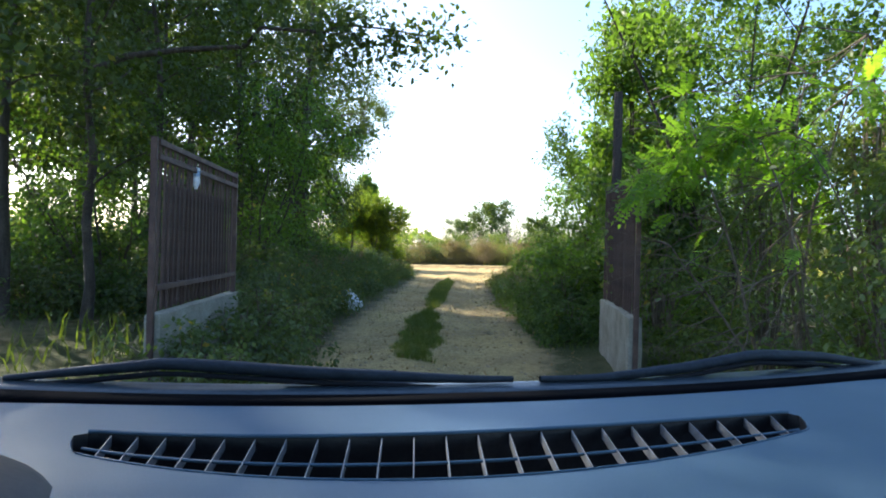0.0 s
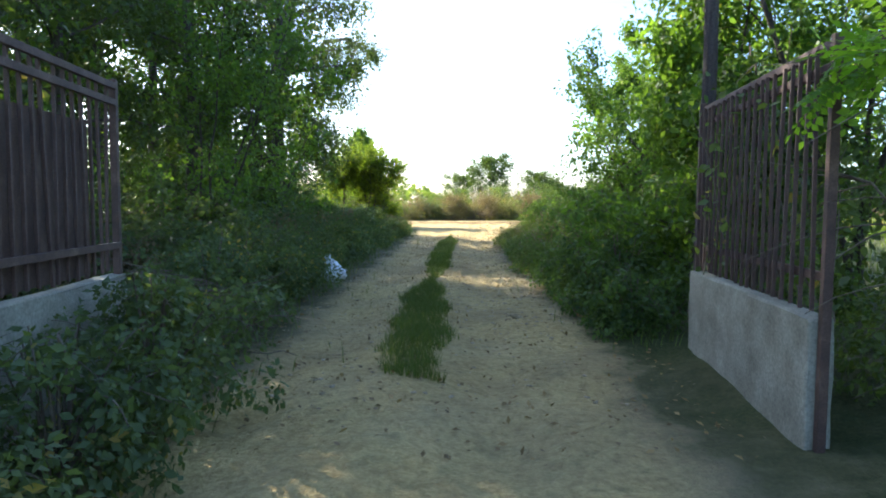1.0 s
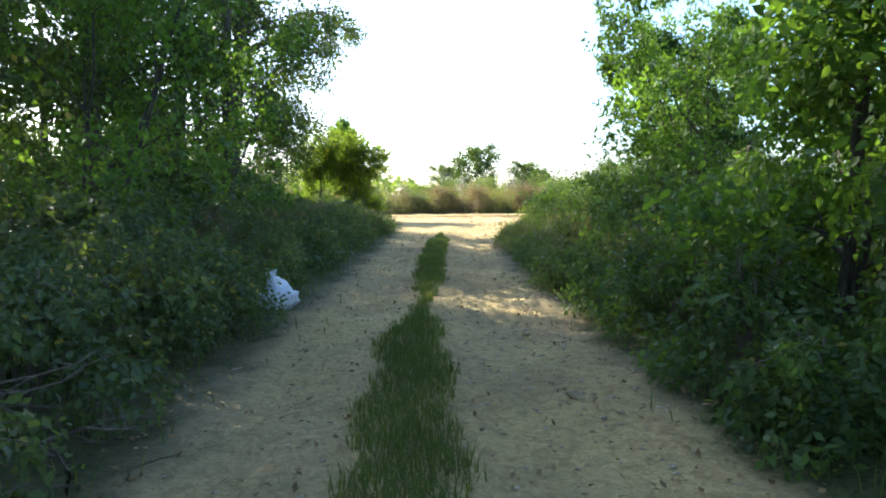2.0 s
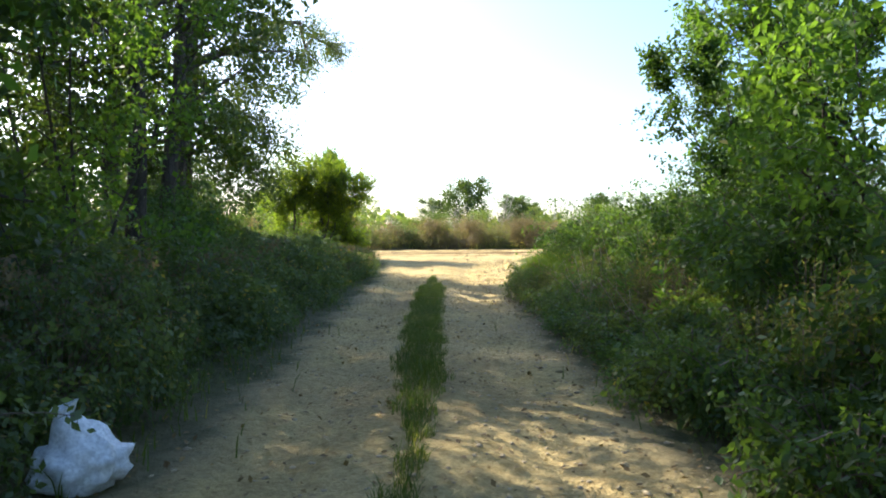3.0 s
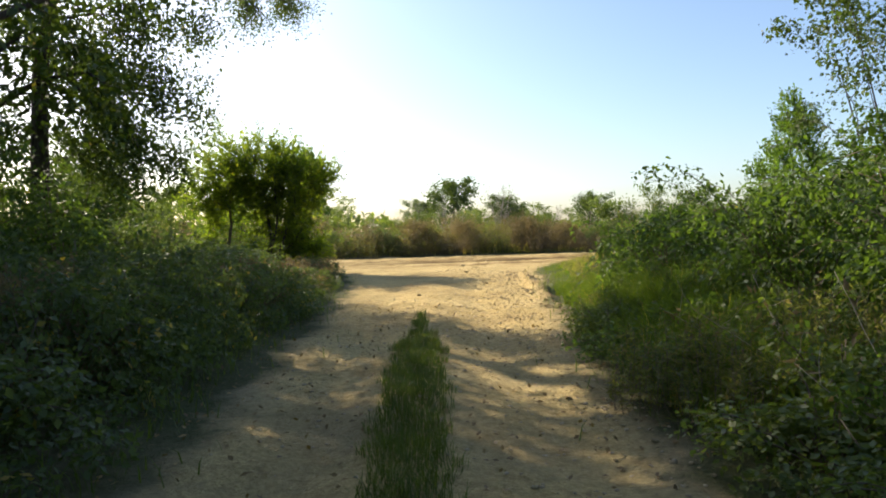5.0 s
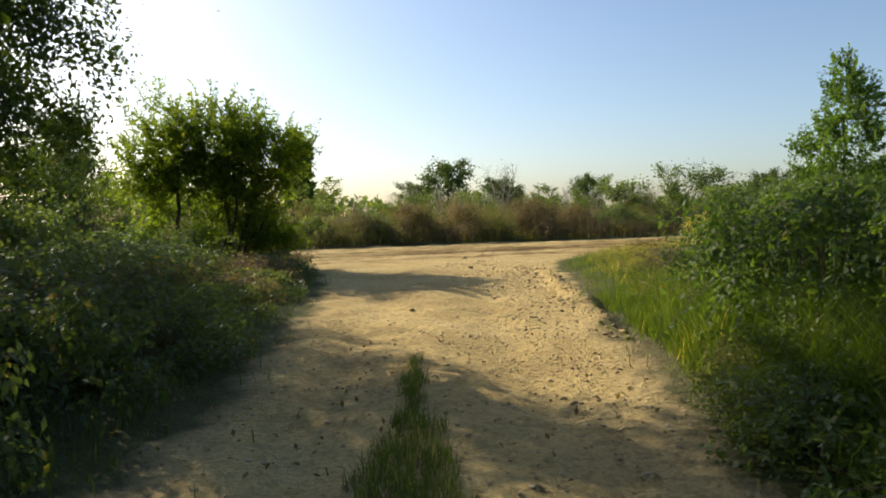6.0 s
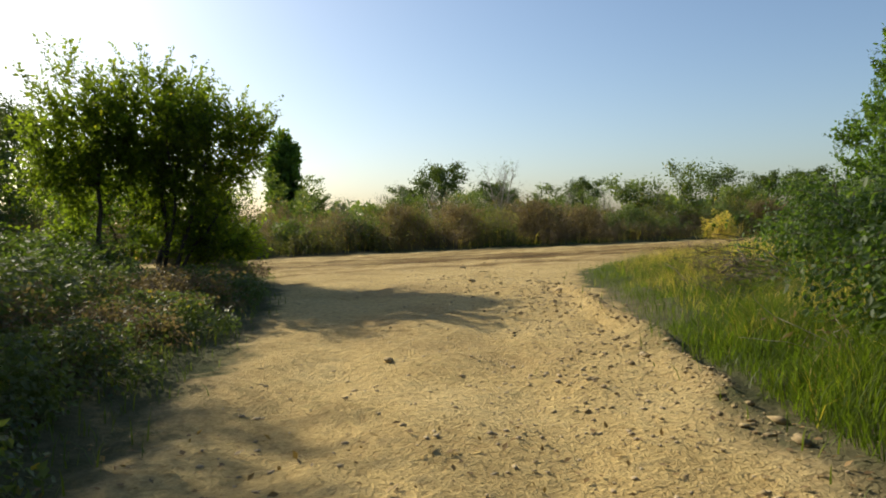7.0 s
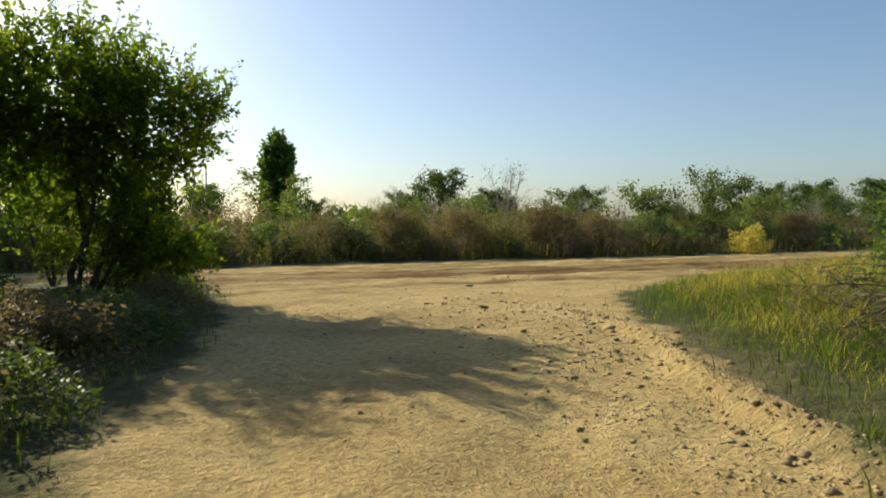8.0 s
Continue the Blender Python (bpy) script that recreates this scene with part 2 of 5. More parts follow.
def leaf_cloud(pts, size, rng, axis=None, wide=0.55, fold=0.25, detail=False, droop=0.3, flat=0.0, clump=None, face=None):
    """Leaves of one blade each, folded along the midrib. Returns vertices, faces and tones; clump shifts the tone of whole sprays."""
    n = len(pts)
    ax = rng.normal(size=(n, 3)) if axis is None else axis + 0.45 * rng.normal(size=(n, 3))
    ax[:, 2] -= droop
    ax = unit(ax)
    up = rng.normal(size=(n, 3)) + np.array([0, 0, 0.6 + flat])
    if face is not None:
        ax = unit(ax - 0.6 * face * np.sum(ax * face, 1, keepdims=True))
        up = 0.8 * rng.normal(size=(n, 3)) + 0.6 * face + np.array([0, 0, 0.5])
    side = unit(np.cross(ax, up))
    nor = np.cross(side, ax)
    s = np.asarray(size) * rng.uniform(0.5, 1.35, n) if np.ndim(size) == 0 else np.asarray(size)
    s = s[:, None]
    w = s * wide * 0.5
    if detail:
        cols = [(0, 0, 0), (0.28, 0.85, fold), (0.65, 0.72, fold), (1, 0, -0.05), (0.65, -0.72, fold), (0.28, -0.85, fold)]
        faces = np.array([[0, 3, 2, 1], [0, 5, 4, 3]])
    else:
        cols = [(0, 0, 0), (0.45, 1, fold), (1, 0, 0), (0.45, -1, fold)]
        faces = np.array([[0, 2, 1], [0, 3, 2]])
    v = np.stack([pts + ax * s * a + side * w * b + nor * w * c for a, b, c in cols], 1)
    k = len(cols)
    f = (faces[None] + (np.arange(n) * k)[:, None, None]).reshape(-1, faces.shape[1])
    tone = np.clip(rng.beta(2, 2.2, n), 0, 1)
    if clump is not None:
        tone = np.clip(0.55 * tone + 0.45 * clump, 0, 1)
    tone = np.repeat(tone, k)
    return v.reshape(-1, 3), f, tone


def limb(wood, rng, start, way, length, r0, r1, steps=5, wander=0.12, rise=0.0, sides=5):
    """One branch that wanders and bends. Returns its points."""
    p, d = np.array(start, float), unit(np.array(way, float))
    pts, radii = [p.copy()], [r0]
    for i in range(steps):
        d = unit(d + rng.normal(size=3) * wander + np.array([0, 0, rise / steps]))
        p = p + d * length / steps
        pts.append(p.copy())
        radii.append(r0 + (r1 - r0) * (i + 1) / steps)
    wood.tube(pts, radii, sides)
    return pts


def tree(name, x, y, height, crown_base, crown_r, leaves, leaf, label, mat, seed, group="", trunk_r=None, lean=(0, 0), limbs=12, spread=0.5,
         profile=None, droop=0.0, wood_mat=None, category="tree", detail=False, twigs=4, z=0.0, wide=0.6, stems=1, up=0.55, boughs=(), shoots=0):
    rng = np.random.default_rng(seed)
    ob = base(name, x, y, z, 0, label, category, group)
    wood, ends = Wood(), []
    trunk_r = trunk_r or height * 0.014
    profile = profile or (lambda u: math.sin(math.pi * (0.18 + 0.72 * u)) ** 0.8)
    for s in range(stems):
        off = np.array([0.0, 0, 0]) if stems == 1 else np.array([rng.normal(0, 0.12), rng.normal(0, 0.12), 0])
        lx, ly = lean[0] + (rng.normal(0, 0.18) if stems > 1 else 0), lean[1] + (rng.normal(0, 0.18) if stems > 1 else 0)
        k = 9
        wob = np.cumsum(rng.normal(0, 0.012 * height, (k, 2)), 0) * 0.5
        tp = [off + np.array([lx * height * (i / (k - 1)) ** 1.2 + (wob[i, 0] if i else 0), ly * height * (i / (k - 1)) ** 1.2 + (wob[i, 1] if i else 0), -0.15 + height * 0.93 * i / (k - 1)]) for i in range(k)]
        tr = [trunk_r * (1.35 if i == 0 else 1) * (1 - 0.85 * i / (k - 1)) / (1 if stems == 1 else stems ** 0.4) for i in range(k)]
        wood.tube(tp, tr, 9)
        n_l = max(3, limbs // stems)
        for j in range(n_l):
            u = (j + rng.uniform(0.1, 0.9)) / n_l
            hz = crown_base + (height * 0.93 - crown_base) * u
            q = np.clip((hz + 0.15) / (height * 0.93) * (k - 1), 0, k - 1.001)
            i0 = int(q)
            st = tp[i0] * (1 - q + i0) + tp[i0 + 1] * (q - i0)
            az = j * 2.399 + rng.uniform(-0.5, 0.5) + s
            ln = crown_r * max(0.12, profile(u)) * rng.uniform(0.75, 1.15)
            r0 = max(0.008, trunk_r * 0.27 * (1 - 0.7 * u))
            pts = limb(wood, rng, st, (math.cos(az), math.sin(az), up + 0.5 * u), ln, r0, r0 * 0.3, 5, 0.14, -droop)
            for m in range(twigs):
                w = rng.uniform(0.25, 1.0)
                a = pts[min(4, int(w * 5))]
                a2 = pts[min(5, int(w * 5) + 1)]
                d = unit(a2 - a) + rng.normal(size=3) * 0.65
                tw = limb(wood, rng, a2, d, ln * rng.uniform(0.22, 0.45), r0 * 0.3, r0 * 0.1, 3, 0.2, -droop * 1.2, 4)
                ends += [tw[1], tw[2], tw[3]]
            ends += [pts[2], pts[3], pts[4], pts[5], pts[5]]
        ends += [tp[-1], tp[-1], tp[-2]]
    for bx, by, bz, h0, n_b, reach in boughs:
        q = np.clip((h0 + 0.15) / (height * 0.93) * (k - 1), 0, k - 1.001)
        st, tip = tp[int(q)] * (1 - q % 1) + tp[int(q) + 1] * (q % 1), np.array([bx - x, by - y, bz - z])
        far = np.linalg.norm(tip - st)
        mid = (st + tip) / 2 + np.array([rng.normal(0, 0.06) * far, rng.normal(0, 0.06) * far, 0.12 * far])
        us = np.linspace(0, 1, 9)[:, None]
        pts = (1 - us) ** 2 * st + 2 * us * (1 - us) * mid + us ** 2 * tip
        pts[1:-1] += rng.normal(0, 0.02 * far, (7, 3))
        r0 = max(0.008, 0.011 * far)
        wood.tube(list(pts), list(np.linspace(r0, r0 * 0.15, 9)), 6)
        for m in range(n_b):
            w = 0.3 + 0.7 * (m + rng.uniform()) / n_b
            i0 = min(7, int(w * 8))
            d = unit(pts[i0 + 1] - pts[i0]) * 0.8 + rng.normal(size=3) * 0.6
            tw = limb(wood, rng, pts[i0 + 1], d, reach * rng.uniform(0.5, 1.15), r0 * 0.2, r0 * 0.07, 4, 0.2, -droop * 1.6, 4)
            ends += [tw[1], tw[2], tw[3], tw[4]] * 2
        ends += [pts[4], pts[5], pts[6], pts[7], pts[8]]
    shoot_pts = []
    if shoots:
        cloud = np.array(ends)
        core = cloud.mean(0)
        out = unit(cloud - core)
        rank = np.argsort(-(np.linalg.norm((cloud - core) / np.array([1, 1, 0.8]), axis=1) * (0.75 + 0.5 * out[:, 2])))[: shoots * 2]
        for i in rng.permutation(rank)[:shoots]:
            if cloud[i, 2] < crown_base * 0.8:
                continue
            tw = limb(wood, rng, cloud[i], out[i] + np.array([0, 0, 0.55]) + rng.normal(0, 0.3, 3), rng.uniform(0.3, 0.75), 0.006, 0.002, 4, 0.12, 0.2, 3)
            for w in np.linspace(0.1, 1, 15):
                j = min(3, int(w * 4))
                shoot_pts.append(tw[j] + (tw[j + 1] - tw[j]) * (w * 4 - j) + rng.normal(0, 0.03, 3))
    wood.link("trunk", wood_mat or M_BARK, ob)
    ends = np.array(ends)
    pick = rng.integers(0, len(ends), leaves)
    weight = rng.uniform(0.12, 1.0, len(ends)) ** 1.4
    pick = pick[rng.uniform(size=leaves) < weight[pick]]
    cl = np.abs(rng.normal(size=len(pick)))[:, None] ** 0.5 * unit(rng.normal(size=(len(pick), 3)))
    pts = ends[pick] + cl * spread * np.array([1, 1, 0.8])
    if droop:
        pts[:, 2] -= droop * rng.exponential(0.5, len(pts))
    clump = rng.beta(1.3, 1.5, len(ends))[pick]
    if shoot_pts:
        pts = np.concatenate([pts, np.array(shoot_pts)])
        clump = np.concatenate([clump, np.full(len(shoot_pts), 0.6)])
    pts[:, 2] = np.maximum(pts[:, 2], 0.08)
    v, f, t = leaf_cloud(pts, leaf, rng, wide=wide, detail=detail, droop=0.4 + droop, clump=clump)
    put("crown", v, f, mat, ob, attrs={"tone": t})
    return ob


def bush(name, x, y, radius, height, leaves, leaf, label, mat, seed, group="", category="bush", z=0.0, lumps=34, wide=0.56, detail=False, stems=12,
         wood_mat=None, squash=1.0, arch=0.3, low=0.0, canes=9):
    """A thicket: arching stems from the ground and leaves in uneven lumps over a dome."""
    rng = np.random.default_rng(seed)
    ob = base(name, x, y, z, 0, label, category, group)
    wood = Wood()
    tips = []
    for i in range(stems):
        az = 2 * math.pi * (i + rng.uniform(0, 0.8)) / stems
        out = rng.uniform(0.25, 1.0)
        tip = np.array([math.cos(az) * radius * out, math.sin(az) * radius * out * squash, height * rng.uniform(0.75, 1.28) * (1 - 0.45 * out)])
        mid = tip * np.array([0.45, 0.45, 0.75]) + np.array([0, 0, height * arch])
        r = rng.uniform(0.005, 0.013) * max(1, height / 1.6)
        wood.tube([(tip[0] * 0.12, tip[1] * 0.12, -0.05), mid * 0.6, mid, tip], [r, r * 0.8, r * 0.6, r * 0.25], 4)
        tips += [mid, tip, tip]
    sprays = []
    for i in range(canes):
        az, out = rng.uniform(0, 2 * math.pi), rng.uniform(0.7, 1.25)
        end = np.array([math.cos(az) * radius * out, math.sin(az) * radius * out, height * rng.uniform(0.25, 1.05)])
        peak = np.array([end[0] * 0.6, end[1] * 0.6, max(end[2], height * 0.7) + height * rng.uniform(0.05, 0.3)])
        line = [end * (u * u) + peak * (2 * u * (1 - u)) for u in np.linspace(0, 1, 12)]
        wood.tube(line, [0.008 - 0.0055 * k / 11 for k in range(12)], 4)
        sprays += [line[k] + rng.normal(0, 0.05, 3) for k in range(5, 12) for rep in range(9)]
    tagged(wood.link("branchwork", wood_mat or M_TWIG, ob), kind="stuff")
    cz = []
    for i in range(lumps):
        a, e = rng.uniform(0, 2 * math.pi), math.asin(rng.uniform(0.0, 0.98))
        rr = rng.uniform(0.45, 1.0)
        cz.append((math.cos(a) * math.cos(e) * radius * rr, math.sin(a) * math.cos(e) * radius * rr * squash, low + math.sin(e) * (height - low) * rr))
    for i in range(lumps // 3):
        w = 2 * math.pi * (i + rng.uniform(0, 0.7)) / (lumps // 3)
        cz.append((math.cos(w) * radius * 0.82, math.sin(w) * radius * 0.82 * squash, height * rng.uniform(0.04, 0.18)))
    lumps = len(cz)
    cz = np.array(cz + [tuple(t * 0.92) for t in tips])
    cr = np.concatenate([rng.uniform(0.10, 0.33, lumps) * min(radius, height) * (0.75 if lumps > 60 else 1.0), rng.uniform(0.08, 0.16, len(tips)) * radius])
    share = cr ** 2
    pick = rng.choice(len(cz), leaves, p=share / share.sum())
    d = unit(rng.normal(size=(leaves, 3)))
    pts = cz[pick] + d * (cr[pick] * rng.uniform(0.45, 1.1, leaves) ** 0.5)[:, None]
    ok = pts[:, 2] > 0.02
    pts, d = pts[ok], unit(d[ok] + 0.7 * unit(cz[pick][ok]))
    clump = rng.beta(1.2, 1.5, len(cz))[pick][ok]
    if sprays:
        clump = np.concatenate([clump, np.full(len(sprays), 0.62)])
        pts, d = np.concatenate([pts, np.array(sprays)]), np.concatenate([d, unit(rng.normal(size=(len(sprays), 3)))])
    v, f, t = leaf_cloud(pts, leaf, rng, axis=d * 0.45, wide=wide, detail=detail, droop=0.35, clump=clump, face=d)
    put("foliage", v, f, mat, ob, attrs={"tone": t})
    return ob


def blades(name, xs, ys, height, width, mat, rng, lean=0.35, zs=None):
    """Grass blades as one mesh: narrowing segments that bend over."""
    n = len(xs)
    h = np.asarray(height) * rng.uniform(0.5, 1.25, n)
    az = rng.uniform(0, 2 * np.pi, n)
    ln = h * lean * rng.uniform(0.2, 1.6, n)
    d = np.stack([np.cos(az), np.sin(az), np.zeros(n)], -1)
    sd = np.stack([-np.sin(az), np.cos(az), np.zeros(n)], -1)
    p0 = np.stack([xs, ys, np.zeros(n) if zs is None else zs], -1)
    out = []
    for a, b, w in ((0.0, 0.0, 1.0), (0.58, 0.34, 0.75)):
        c = p0 + d * (ln * b)[:, None] + np.array([0, 0, 1]) * (h * a)[:, None]
        out += [c - sd * (width * w / 2), c + sd * (width * w / 2)]
    tip = p0 + d * (ln * 1.1)[:, None] + np.array([0, 0, 1]) * (h * 0.97)[:, None]
    out += [tip, tip + sd * width * 0.06]
    v = np.stack(out, 1).reshape(-1, 3)
    q = np.array([[0, 1, 3, 2], [2, 3, 5, 4]])
    f = (q[None] + (np.arange(n) * 6)[:, None, None]).reshape(-1, 4)
    return put(name, v, f, mat, attrs={"tone": np.repeat(np.clip(0.65 * rng.beta(2, 2.3, n) + 0.22 + 0.13 * wobble(xs, ys, 0.9), 0, 1), 6)})


# ---------------------------------------------------------------- ground and road
L_Y, L_X = (-12, 9, 13, 20, 28, 31, 34, 36.2, 39, 43, 46), (-2.2, -2.15, -2.3, -2.45, -2.6, -2.75, -3.1, -3.5, -4.4, -6.5, -9)
R_Y, R_X = (-12, 5, 9, 12, 17, 21, 23.6, 27, 30, 33.4, 36.7, 38.8, 41, 43.4, 51.7, 62, 90), (1.2, 1.1, 1.15, 0.95, 0.75, 0.7, 0.85, 1.25, 1.5, 2.1, 2.4, 2.9, 5.0, 8.4, 16.7, 40, 110)
F_X, F_Y = (-60, -20, -7.3, -3.3, 0.8, 7, 16.3, 40, 110), (22, 40.5, 46.3, 48.7, 50.3, 52.2, 56.5, 67, 98)
N_X, N_Y = (-60, -20, -12, -6, -4), (16, 34, 38.5, 42.0, 40.0)


def wobble(x, y, s):
    return np.sin(1.7 * x * s + 0.6) * np.sin(1.3 * y * s + 1.1) + 0.6 * np.sin(3.9 * y * s + 2.2 * x * s) + 0.4 * np.sin(7.3 * x * s - 5.1 * y * s)


def road_side(x, y):
    """How far a place lies inside the road (positive) or outside it (negative), roughly, in metres."""
    left = np.maximum(x - np.interp(y, L_Y, L_X), np.where(x < -4, (y - np.interp(x, N_X, N_Y)) * 0.9, -9))
    right = (np.interp(y, R_Y, R_X) - x) * np.where(y > 39, 0.7, 1.0)
    return np.minimum(np.minimum(left, right), np.interp(x, F_X, F_Y) - y)


def ground_z(x, y):
    s = road_side(x, y)
    z = 0.018 * wobble(x, y, 1.0) + 0.012 * wobble(x + 7, y, 2.7)
    off = np.clip(-s, 0, 4)
    z = z + 0.05 * np.clip(off / 0.5, 0, 1) + 0.03 * off
    on_track = np.clip(s / 0.3, 0, 1) * np.clip((38 - y) / 8, 0, 1)
    mid = x + 0.82
    rut = np.exp(-((np.abs(mid) - 0.78) / 0.26) ** 2)
    z = z - 0.045 * rut * on_track + 0.03 * np.exp(-(mid / 0.35) ** 2) * on_track
    z = z + 0.15 * np.exp(-((x - np.interp(y, (28, 35), (1.22, 1.62)) - 0.06 * np.sin(1.9 * y)) / 0.12) ** 2) * np.clip((y - 27.5) / 2, 0, 1) * np.clip((36 - y) / 1.5, 0, 1)
    z = z + 0.010 * wobble(x * 1.3, y, 5.3) * np.clip((y - 27) / 3, 0, 1) * np.clip((40 - y) / 4, 0, 1) * np.clip((x + 0.6) / 0.8, 0, 1) * np.clip(s, 0, 1)
    lane = y - np.interp(x, F_X, F_Y)
    z = z + 0.03 * np.sin(lane * 2.1 + 0.3 * wobble(x, y, 0.2)) * np.clip(s, 0, 1) * np.clip((y - 40) / 3, 0, 1)
    return z * np.clip((150 - np.hypot(x, y - 25)) / 60, 0, 1)


def grow(a, b, step, far):
    mid = np.arange(a, b + 1e-6, step)
    out, d = [], step
    p = b
    while p < far:
        d *= 1.35
        p += d
        out.append(p)
    low, d, p = [], step, a
    while p > -far:
        d *= 1.35
        p -= d
        low.append(p)
    return np.array(low[::-1] + list(mid) + out)


def make_ground():
    gx, gy = grow(-8, 18, 0.115, 2500), grow(3, 60, 0.125, 2600)
    X, Y = np.meshgrid(gx, gy)
    x, y = X.ravel(), Y.ravel()
    z = ground_z(x, y)
    nx, ny = len(gx), len(gy)
    i = np.arange(nx * ny).reshape(ny, nx)
    f = np.stack([i[:-1, :-1], i[:-1, 1:], i[1:, 1:], i[1:, :-1]], -1).reshape(-1, 4)
    cx, cy = x[f].mean(1), y[f].mean(1)
    inside = road_side(cx, cy) + 0.10 * wobble(cx, cy, 2.1) + 0.05 * wobble(cx, cy, 6.1) > 0
    crossing = np.clip((y - np.interp(x, F_X, F_Y) + 11) / 4, 0, 1)
    humus = np.clip(1.0 - road_side(x, y) / 0.5, 0, 1) * 0.55 * np.clip((34 - y) / 6, 0, 1) + 0.28 * np.clip((27 - y) / 6, 0, 1) * np.clip(0.5 + 0.5 * wobble(x, y, 0.8), 0, 1)
    lane = np.interp(x, F_X, F_Y) - y + 0.18 * wobble(x, y, 0.25)
    worn = sum(np.exp(-((lane - at) / wide) ** 2) for at, wide in ((1.4, 0.25), (4.6, 0.5), (5.6, 0.7), (6.5, 0.35), (9.0, 0.28))) * np.clip(0.8 + 0.3 * wobble(x, y, 0.35), 0, 1)
    side = road_side(x, y) + 0.10 * wobble(x, y, 2.1)
    wild = np.clip(0.5 - side / 0.7, 0, 1)
    for name, keep, mat, label in (("ground", ~inside, M_SAND, "weedy dry earth with sparse green growth"), ("road", inside, M_SAND, "pale sandy dirt track with worn wheel ruts")):
        ff = f[keep]
        used = np.unique(ff)
        back = np.zeros(nx * ny, np.int64)
        back[used] = np.arange(len(used))
        ob = put(name, np.stack([x, y, z], -1)[used], back[ff], mat, attrs={"crossing": crossing[used], "humus": np.clip(humus, 0, 0.8)[used], "wild": wild[used], "worn": np.clip(worn, 0, 1)[used]}, smooth=True)
        tagged(ob, label, name, kind="structure")


make_ground()

# ---------------------------------------------------------------- gateway: fences on concrete plinths


def fence(name, x0, y0, x1, y1, top, plinth_top, label, seed):
    """Bars between rails on a concrete plinth, from one end to the other."""
    rng = np.random.default_rng(seed)
    d = Vector((x1 - x0, y1 - y0, 0))
    ln = d.length
    ob = base(name, x0, y0, 0, math.degrees(math.atan2(d.y, d.x)), label, "fence")
    bm = box_bm((ln + 0.02, 0.12, plinth_top + 0.25), (ln / 2, 0, plinth_top / 2 - 0.125), 0.014)
    bmesh.ops.subdivide_edges(bm, edges=[e for e in bm.edges if e.calc_length() > 0.5], cuts=6, use_grid_fill=True)
    for v in bm.verts:
        v.co += Vector((rng.normal(0, 0.003), rng.normal(0, 0.004), rng.normal(0, 0.004)))
    part("plinth", bm, M_CONCRETE, ob, "stained cast concrete plinth")
    part("post", box_bm((0.048, 0.048, top - plinth_top + 0.06), (0.0, 0, (top + plinth_top) / 2 - 0.01), 0.005), M_RUST, ob)
    part("post", box_bm((0.045, 0.045, top + 0.2), (ln + 0.04, 0, top / 2 - 0.1), 0.006), M_RUST, ob)
    for z in (plinth_top + 0.20, top - 0.14, top - 0.03):
        part("rail", box_bm((ln, 0.03, 0.045), (ln / 2, 0.016, z), 0.004), M_RUST, ob)
    n = int(ln / 0.115)
    for i in range(1, n):
        bm = box_bm((0.020, 0.020, top - plinth_top - 0.06 + rng.uniform(-0.015, 0.015)), (0, 0, 0), 0.003)
        b = part("bar", bm, M_RUST, ob)
        b.matrix_local = pose(ln * i / n, -0.012, (top + plinth_top) / 2 - 0.01, rng.normal(0, 0.5), rng.normal(0, 0.7), rng.normal(0, 6))
    return ob


fence("fence", 1.66, 8.48, 1.48, 6.15, 2.05, 0.70, "rusty brown steel bar fence on a pale concrete plinth", 3)
left_fence = fence("fence", -2.70, 7.42, -2.375, 4.87, 2.06, 0.74, "rusty brown steel bar fence in deep tree shade", 4)
part("sheet_panel", box_bm((1.9, 0.006, 0.98), (1.30, -0.035, 1.26), 0.002), M_RUST, left_fence, "dull brown sheet steel panel")

pole = base("gate_pole", 1.84, 8.92, 0, 0, "tall dark weathered timber pole beside the fence", "pole")
w = Wood()
w.tube([(0, 0, -0.3), (0.0, 0.01, 1.2), (0.015, 0, 2.4), (0.01, 0.0, 3.4)], [0.075, 0.068, 0.062, 0.058], 12)
w.link("shaft", M_POLE, pole)


def bottle(x, y, z):
    ob = base("plastic_bottle", x, y, z, 20, "white plastic bottle pushed upside down over a fence bar", "bottle")
    bm = bmesh.new()
    prof = [(0.0, 0.19), (0.030, 0.188), (0.034, 0.17), (0.034, 0.10), (0.031, 0.095), (0.034, 0.09), (0.034, 0.05), (0.016, 0.015), (0.014, 0.0)]
    rings = [[bm.verts.new((r * math.cos(k * math.pi / 6), r * math.sin(k * math.pi / 6), h)) for k in range(12)] if r else [bm.verts.new((0, 0, h))] for r, h in prof]
    for k in range(12):
        bm.faces.new((rings[0][0], rings[1][k], rings[1][(k + 1) % 12]))
    for a, b in zip(rings[1:], rings[2:]):
        for k in range(12):
            bm.faces.new((a[k], b[k], b[(k + 1) % 12], a[(k + 1) % 12]))
    part("bottle_body", bm, M_PLASTIC_BAG, ob, smooth=True)
    bm = bmesh.new()
    bmesh.ops.create_cone(bm, cap_ends=True, segments=12, radius1=0.0352, radius2=0.0352, depth=0.05, matrix=Matrix.Translation((0, 0, 0.135)))
    part("bottle_label", bm, surface_mat("blue_label", [(0.3, (0.25, 0.36, 0.55)), (0.7, (0.45, 0.55, 0.68))], 30, 60, 0.5), ob)
    return ob


bottle(-2.487, 5.85, 1.76)


